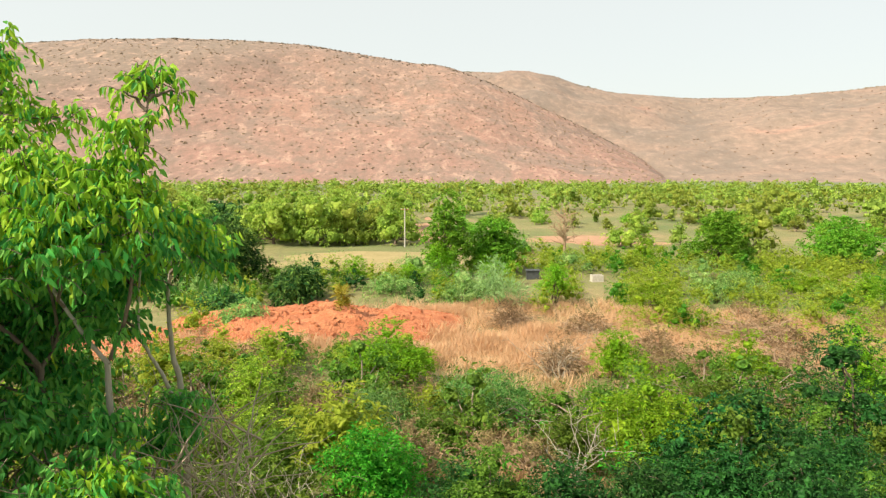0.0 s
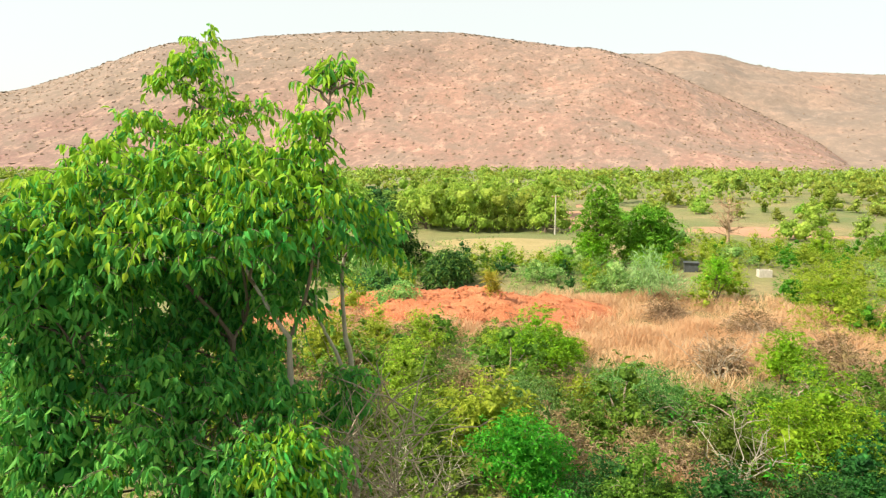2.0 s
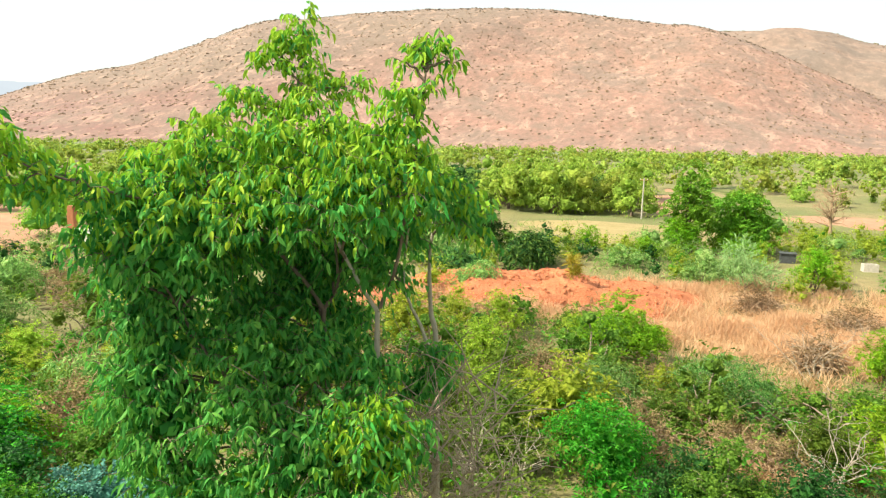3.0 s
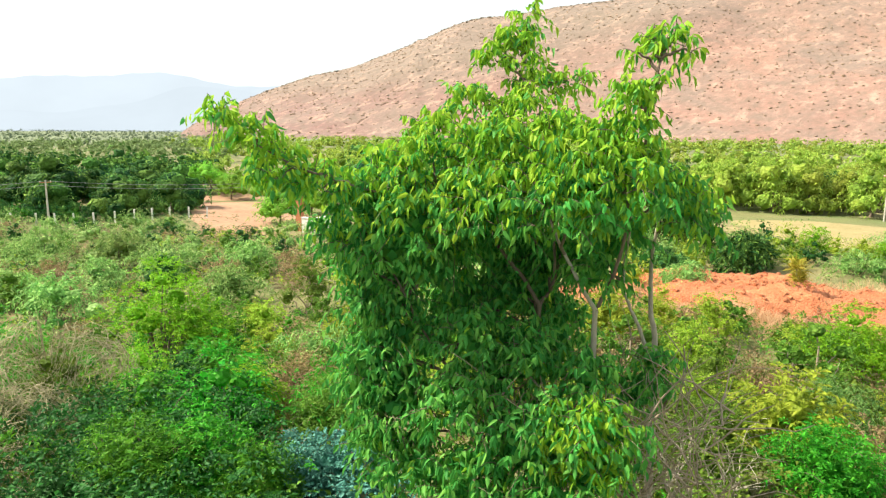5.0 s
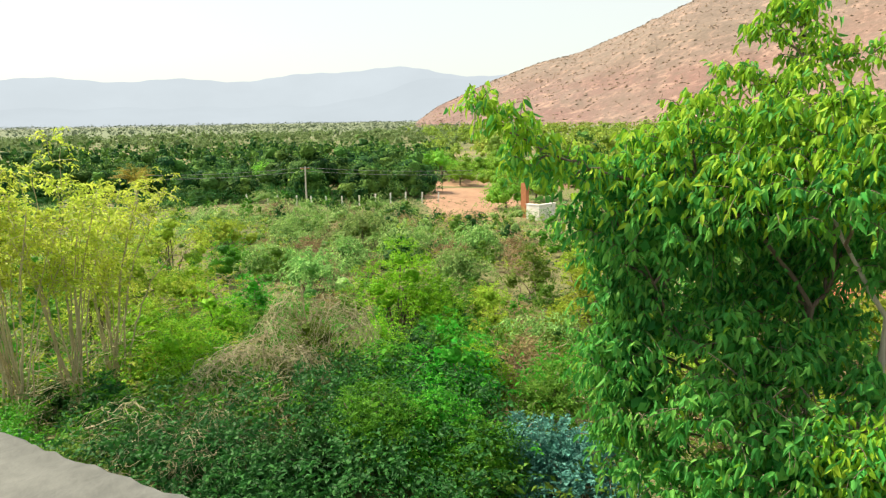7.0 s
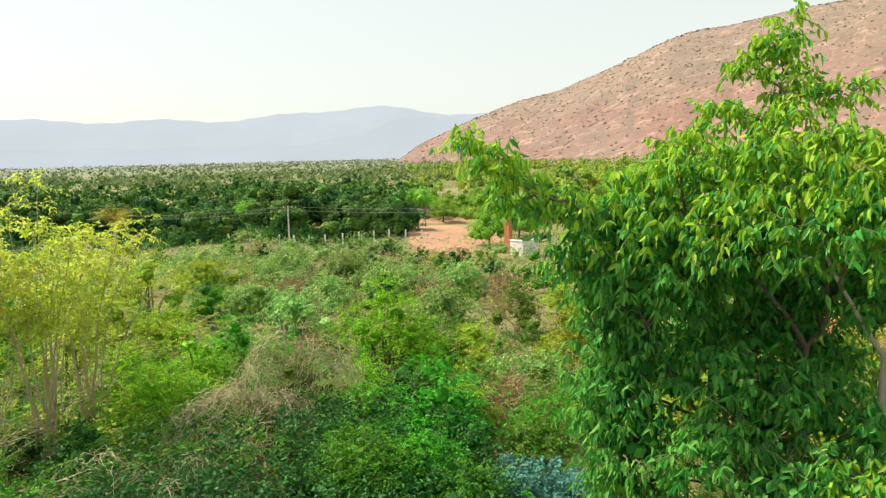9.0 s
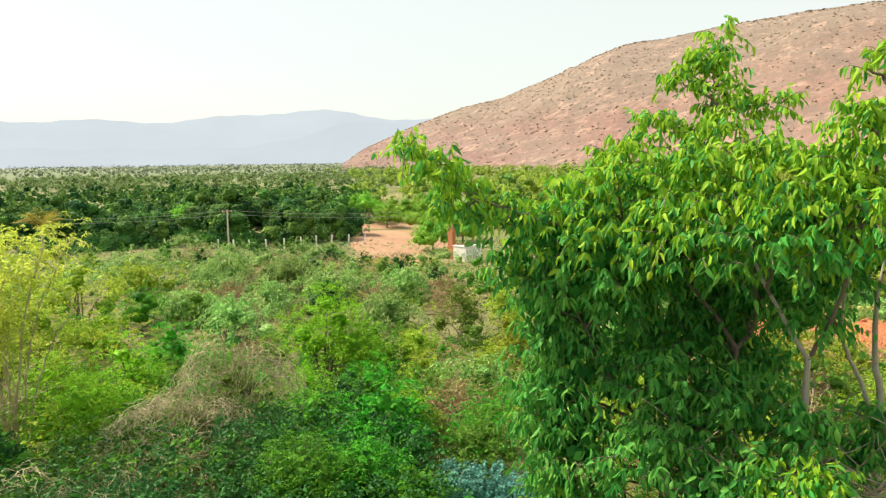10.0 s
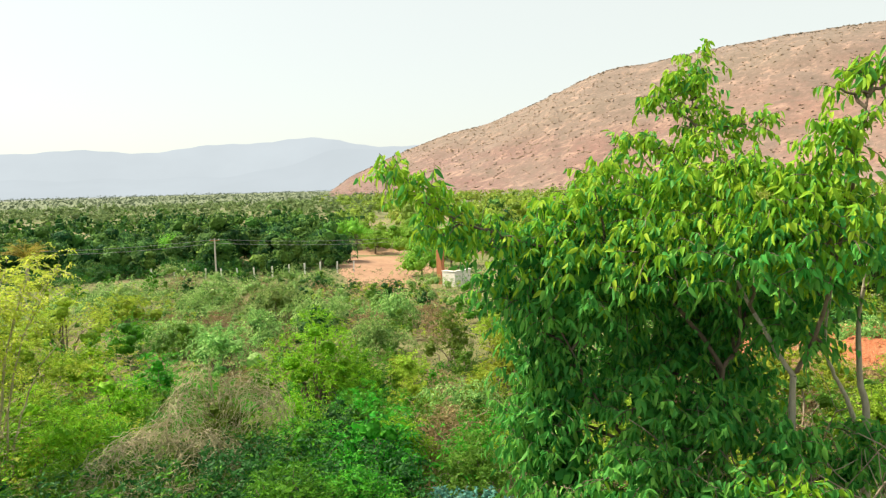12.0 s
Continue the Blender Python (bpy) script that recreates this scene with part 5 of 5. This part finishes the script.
# leafless tree


def bare_tree(az, d, h, seed):
    q = np.random.default_rng(seed)
    x, y, z = spot(az, d)
    e = plant("tree", "leafless reddish-grey tree in the field", "tree", x, y, z)
    trunk = smooth_line([(0, 0, -0.2), (0.1, 0, h * 0.25), (-0.05, 0.05, h * 0.5), (0.1, 0, h * 0.8)], 12)
    part("trunk", quick_mesh("trunk", *tubes(trunk[None], np.linspace(0.22, 0.06, 12)[None], 8), True), "dry_twig", e)
    st = trunk[q.integers(4, 12, 46)]
    wy = unit(q.normal(size=(46, 3)) * np.array([1, 1, 0.4]) + np.array([0, 0, 0.9]))
    br = arcs(st, wy, q.uniform(0.15, 0.42, 46) * h, 7, 0.1, 0.06, q)
    for k in range(46):
        part("branch", quick_mesh("branch", *tubes(br[k:k + 1], np.linspace(0.06, 0.015, 7)[None], 5)), "dry_twig", e)
    ends = br[q.integers(0, 46, 260), q.integers(3, 7, 260)]
    tw = arcs(ends, unit(q.normal(size=(260, 3)) + np.array([0, 0, 0.5])), q.uniform(0.4, 1.2, 260), 4, 0.1, 0.06, q)
    part("twig_growth", quick_mesh("twig_growth", *tubes(tw, np.linspace(0.018, 0.008, 4)[None] * np.ones((260, 1)), 3)), "dry_twig", e, kind="stuff")


bare_tree(-3.8, 78.7, 6.6, 8)

# leafless pale shrubs among the bushes


def bare_shrub(az, d, h, seed):
    q = np.random.default_rng(seed)
    x, y, z = spot(az, d)
    e = plant("shrub", "leafless pale-grey shrub with thin crooked stems", "shrub", x, y, z)
    n = 7
    way = unit(q.normal(size=(n, 3)) * np.array([0.45, 0.45, 0]) + np.array([0, 0, 1.0]))
    st = arcs(q.normal(size=(n, 3)) * np.array([0.12, 0.12, 0]) - np.array([0, 0, 0.1]), way, q.uniform(0.6, 1.1, n) * h, 9, 0.12, 0.07, q)
    for k in range(n):
        part("stem", quick_mesh("stem", *tubes(st[k:k + 1], np.linspace(0.021, 0.007, 9)[None], 5), True), "pale_bark", e)
    m = 60
    tw = arcs(st[q.integers(0, n, m), q.integers(2, 9, m)], unit(q.normal(size=(m, 3)) + np.array([0, 0, 0.7])), q.uniform(0.1, 0.38, m) * h, 5, 0.1, 0.07, q)
    part("twig_growth", quick_mesh("twig_growth", *tubes(tw, np.linspace(0.009, 0.004, 5)[None] * np.ones((m, 1)), 3)), "pale_bark", e, kind="stuff")


for k, (az, d, h) in enumerate(((20.2, 13.4, 2.3), (-5.8, 16.4, 2.4), (-3.6, 32.0, 3.2), (24.6, 13.0, 2.0), (12.5, 25.5, 2.0))):
    bare_shrub(az, d, h, 700 + k)

# coconut palm at the orchard's edge


def palm(az, d, h, seed):
    q = np.random.default_rng(seed)
    x, y, z = spot(az, d)
    e = plant("palm_tree", "palm tree with orange-yellow drying fronds", "palm", x, y, z)
    tr = smooth_line([(0, 0, -0.2), (0.1, 0, h * 0.4), (0.0, 0.1, h * 0.95)], 12)
    part("trunk", quick_mesh("trunk", *tubes(tr[None], np.linspace(0.2, 0.13, 12)[None], 8), True), "pale_bark", e)
    for i in range(24):
        a = i * 2.4
        wy = unit(np.array([math.cos(a), math.sin(a), q.uniform(0.2, 2.2)]))
        rib = arcs(tr[-1][None], wy[None], np.array([q.uniform(2.0, 3.0)]), 12, 0.3, 0.004, q)
        pos = np.repeat(rib[0][2:], 4, 0)
        tan = np.repeat(unit(np.gradient(rib[0], axis=0))[2:], 4, 0)
        side = unit(np.cross(tan, np.array([0, 0, 1.0])))
        sg = np.where(np.arange(len(pos)) % 2 == 0, 1.0, -1.0)[:, None]
        v, f = blades(pos + tan * (np.arange(len(pos)) % 4)[:, None] * 0.06, unit(tan * 0.5 + side * sg + np.array([0, 0, -0.35])), np.tile([0, 0, 1.0], (len(pos), 1)),
                      np.full(len(pos), 0.55), np.full(len(pos), 0.06))
        rv, rf = tubes(rib, np.linspace(0.03, 0.01, 12)[None], 4)
        rib_ob = part("frond", quick_mesh("frond", rv, rf), "palm", e)
        part("leaflet_growth", quick_mesh("leaflet_growth", v, f), "palm", rib_ob, kind="stuff")


palm(87.2, 76, 4.4, 3)

# ---- dry grass ----


def grass(name, spots, n, h, label, seed, mat="grass"):
    q = np.random.default_rng(seed)
    ps = []
    for az, d, wide, deep, share in spots:
        m = int(n * share)
        cx, cy, _ = spot(az, d)
        t = radians(az)
        a, b = q.normal(size=m) * wide / 2, q.normal(size=m) * deep / 2
        ps.append(np.stack([cx + a * math.cos(t) - b * math.sin(t), cy + a * math.sin(t) + b * math.cos(t)], -1))
    p = np.concatenate(ps)
    per = 10
    pos = np.repeat(p, per, 0) + q.normal(size=(len(p) * per, 2)) * 0.12
    m = len(pos)
    base = np.stack([pos[:, 0], pos[:, 1], ground_z(pos[:, 0], pos[:, 1]) - 0.03], -1)
    way = unit(q.normal(size=(m, 3)) * np.array([0.42, 0.42, 0]) + np.array([0, 0, 1.0]))
    ln = h * q.uniform(0.4, 1.25, m) * (0.8 + 0.4 * np.sin(base[:, 0] * 0.9) * np.sin(base[:, 1] * 1.1))
    v, f = blades(base, way, unit(q.normal(size=(m, 3))), ln, ln * 0.026 + 0.012, droop=0.18)
    tagged(part(name, quick_mesh(name, v, f), mat), label, "grass", kind="stuff")


grass("dry_grass", [(3, 40, 10, 7, 0.5), (-4, 37, 8, 5, 0.32), (15, 37.8, 10, 2.5, 0.2), (5.5, 48, 7, 3, 0.2), (-19, 46, 9, 5, 0.3), (28, 40, 6, 3, 0.1), (-12, 41, 7, 5, 0.2), (-25, 43, 6, 5, 0.2), (-10, 48, 10, 4, 0.2)], 5200, 1.0, "tall tan dry grass on the slope", 21)
grass("dry_grass", [(56.5, 21, 2.5, 3, 0.3), (17, 24, 5, 4, 0.4), (26, 24, 6, 5, 0.25), (34, 26, 6, 5, 0.2), (-1, 22, 6, 4, 0.5), (-6, 27, 6, 4, 0.4), (-2, 16, 3, 2, 0.2), (74, 50, 4, 3, 0.2)], 1100, 0.8, "brown dry grass between the bushes", 22, "brown_grass")
grass("grass", [(20, 22, 14, 9, 0.2), (-15, 22, 12, 8, 0.2), (75, 20, 14, 9, 0.4)], 2600, 0.6, "rough green undergrowth between the bushes", 23, "olive")

# ---- built things ----


def block(me_name, size, chamfer=0.02):
    bm = bmesh.new()
    bmesh.ops.create_cube(bm, size=1)
    bmesh.ops.scale(bm, vec=size, verts=bm.verts)
    bmesh.ops.bevel(bm, geom=list(bm.edges), offset=chamfer, segments=2, affect="EDGES")
    me = bpy.data.meshes.new(me_name)
    bm.to_mesh(me)
    bm.free()
    return me


def pole(az, d, h, label):
    x, y, z = spot(az, d)
    e = plant("utility_pole", label, "pole", x, y, z, az)
    part("post", quick_mesh("post", *tubes(np.array([[[0, 0, -0.2], [0, 0, h * 0.5], [0.02, 0, h]]]), np.array([[0.11, 0.09, 0.075]]), 8)), "pole_grey", e)
    arm = part("crossarm", block("crossarm", (1.1, 0.09, 0.09)), "rust", e)
    arm.location = (0, 0.05, h - 0.25)
    for k in (-0.45, 0.0, 0.45):
        part("insulator", quick_mesh("insulator", *tubes(np.array([[[k, 0, 0.03], [k, 0, 0.13], [k, 0, 0.19]]]), np.array([[0.03, 0.06, 0.02]]), 8)), "lime_wash", arm)
    return np.array([x, y, z + h - 0.1])


pole(9.8, 92.5, 5.4, "whitewashed concrete utility pole beside the field")
pole(10.75, 128, 6.4, "thin utility pole beyond the orchard")
p3 = pole(74.1, 78.5, 4.9, "concrete utility pole in front of the mango orchard")


def wire(a, b, sag):
    t = np.linspace(0, 1, 20)[:, None]
    ln = a * (1 - t) + b * t - np.array([0, 0, 1.0]) * sag * 4 * t * (1 - t)
    tagged(part("power_line", quick_mesh("power_line", *tubes(ln[None], np.full((1, 20), 0.018), 4)), "wire"), "thin sagging power line strung between poles", "cable")


e1, e2 = np.array([*spot(86.5, 79)[:2], 4.6]), np.array([*spot(60.0, 76)[:2], 4.3])
for off in (0.0, 0.42):
    wire(p3 - np.array([0, 0, off]), e1 - np.array([0, 0, off]), 0.25)
    wire(p3 - np.array([0, 0, off]), e2 - np.array([0, 0, off]), 0.25)

# fence posts along the orchard
fx, fy = np.array([-83.7, 16.7]), np.array([-71.0, 36.3])
post_me = block("post", (0.16, 0.16, 1.35), 0.025)
for i in range(13):
    t = i / 12
    x, y = fx * (1 - t) + fy * t + r.normal(size=2) * 0.15
    post_me.name = "fence_post"
    ob = part("fence_post", post_me, "lime_wash")
    ob.matrix_basis = pose(x, y, float(ground_z(x, y)) + 0.6, r.normal() * 3, r.normal() * 3, r.uniform(0, 90))
    tagged(ob, "short whitewashed concrete fence post", "post", "orchard fence")

# ruined pump house with a brick pillar
x, y, z = spot(54.9, 67)
hut = plant("pump_house", "low whitewashed wall with a rusty brick pillar", "hut", x, y, z, 14)
for nm, size, at, mat in (("wall", (1.7, 0.3, 1.7), (0.0, 0, 0.60), "lime_wash"), ("wall", (0.3, 2.2, 1.7), (0.70, 1.26, 0.60), "lime_wash"), ("pillar", (0.7, 0.5, 3.6), (-1.6, 0.5, 1.7), "rust"),
                          ):
    ob = part(nm, block(nm, size, 0.03), mat, hut)
    ob.location = at
    if nm == "wall":
        part("coping", block("coping", (size[0] + 0.1, size[1] + 0.12, 0.1), 0.02), "lime_wash", ob).location = (0, 0, 0.902)
x, y, z = spot(-6.6, 63.8)
tank = plant("water_trough", "small pale concrete box in the scrub", "trough", x, y, z, 12, size=0.72)
for nm, size, at in (("wall", (1.5, 0.12, 0.9), (0, -0.5, 0.42)), ("wall", (1.5, 0.12, 0.9), (0, 0.5, 0.42)), ("wall", (0.12, 0.88, 0.9), (-0.69, 0, 0.42)), ("wall", (0.12, 0.88, 0.9), (0.69, 0, 0.42)), ("base", (1.6, 1.2, 0.12), (0, 0, 0.02))):
    part(nm, block(nm, size, 0.02), "pole_grey", tank).location = at
x, y, z = spot(-1.2, 65.8)
shed = plant("shed", "small dark sheet-metal shelter beside the tree", "shed", x, y, z, 5, size=0.75)
for nm, size, at in (("wall", (1.6, 0.06, 1.2), (0, -0.6, 0.55)), ("wall", (0.06, 1.2, 1.2), (-0.8, 0, 0.55)), ("wall", (0.06, 1.2, 1.2), (0.8, 0, 0.55)), ("roof", (1.9, 1.6, 0.06), (0, 0, 1.2))):
    part(nm, block(nm, size, 0.01), "dark_sheet", shed).location = at

# the roof terrace's parapet, and the house under it
ang = math.degrees(math.atan2(0.33, 0.48))
ca, sa = math.cos(radians(ang)), math.sin(radians(ang))


def on_house(along, inward):
    return -1.9 + along * ca + inward * sa, -0.355 + along * sa - inward * ca


def worn_slab(name, length, depth, height, seed):
    """A cast wall with a crumbled, uneven rim."""
    q = np.random.default_rng(seed)
    n = 260
    xs = np.linspace(-length / 2, length / 2, n)
    ring = np.array([(-depth / 2, -height / 2), (-depth / 2, height / 2 - 0.03), (-depth / 2 + 0.025, height / 2), (-depth / 6, height / 2 + 0.004), (depth / 6, height / 2 + 0.002),
                     (depth / 2 - 0.025, height / 2), (depth / 2, height / 2 - 0.03), (depth / 2, -height / 2)])
    m = len(ring)
    v = np.empty((n, m, 3))
    v[:, :, 0], v[:, :, 1:] = xs[:, None], ring
    wave = np.convolve(q.normal(size=n + 8), np.ones(9) / 9, "valid")
    v[:, 1:7, 1] += q.normal(size=(n, 6)) * 0.004 + wave[:, None] * 0.012
    v[:, 1:7, 2] += q.normal(size=(n, 6)) * 0.003
    i = np.arange(n - 1)[:, None] * m
    j = np.arange(m)[None]
    j2 = (j + 1) % m
    f = np.stack([i + j, i + m + j, i + m + j2, i + j2], -1).reshape(-1, 4)
    caps = np.array([[0, 1, 6, 7], [1, 2, 5, 6], [2, 3, 4, 5]])
    return quick_mesh(name, v.reshape(-1, 3), np.concatenate([f, caps, caps[:, ::-1] + (n - 1) * m]))


par = worn_slab("parapet", 8.0, 0.32, 1.0, 4)
ob = part("wall_parapet", par, "concrete")
x, y = on_house(-1.6, 0.136)
ob.matrix_basis = pose(x, y, 8.9, 0, 0, ang)
tagged(ob, "grey weathered concrete parapet of the roof terrace", "parapet", kind="structure")
ob = part("floor_terrace", block("terrace", (8.0, 8.0, 0.2), 0.01), "concrete")
x, y = on_house(-1.6, 3.98)
ob.matrix_basis = pose(x, y, 8.3, 0, 0, ang)
tagged(ob, "concrete roof terrace floor", "floor", kind="structure")
ob = part("wall_house", block("house_wall", (7.9, 8.2, 6.0), 0.02), "lime_wash")
x, y = on_house(-1.6, 4.3)
ob.matrix_basis = pose(x, y, 5.2, 0, 0, ang)
tagged(ob, "plain rendered house wall below the terrace", "wall", kind="structure")
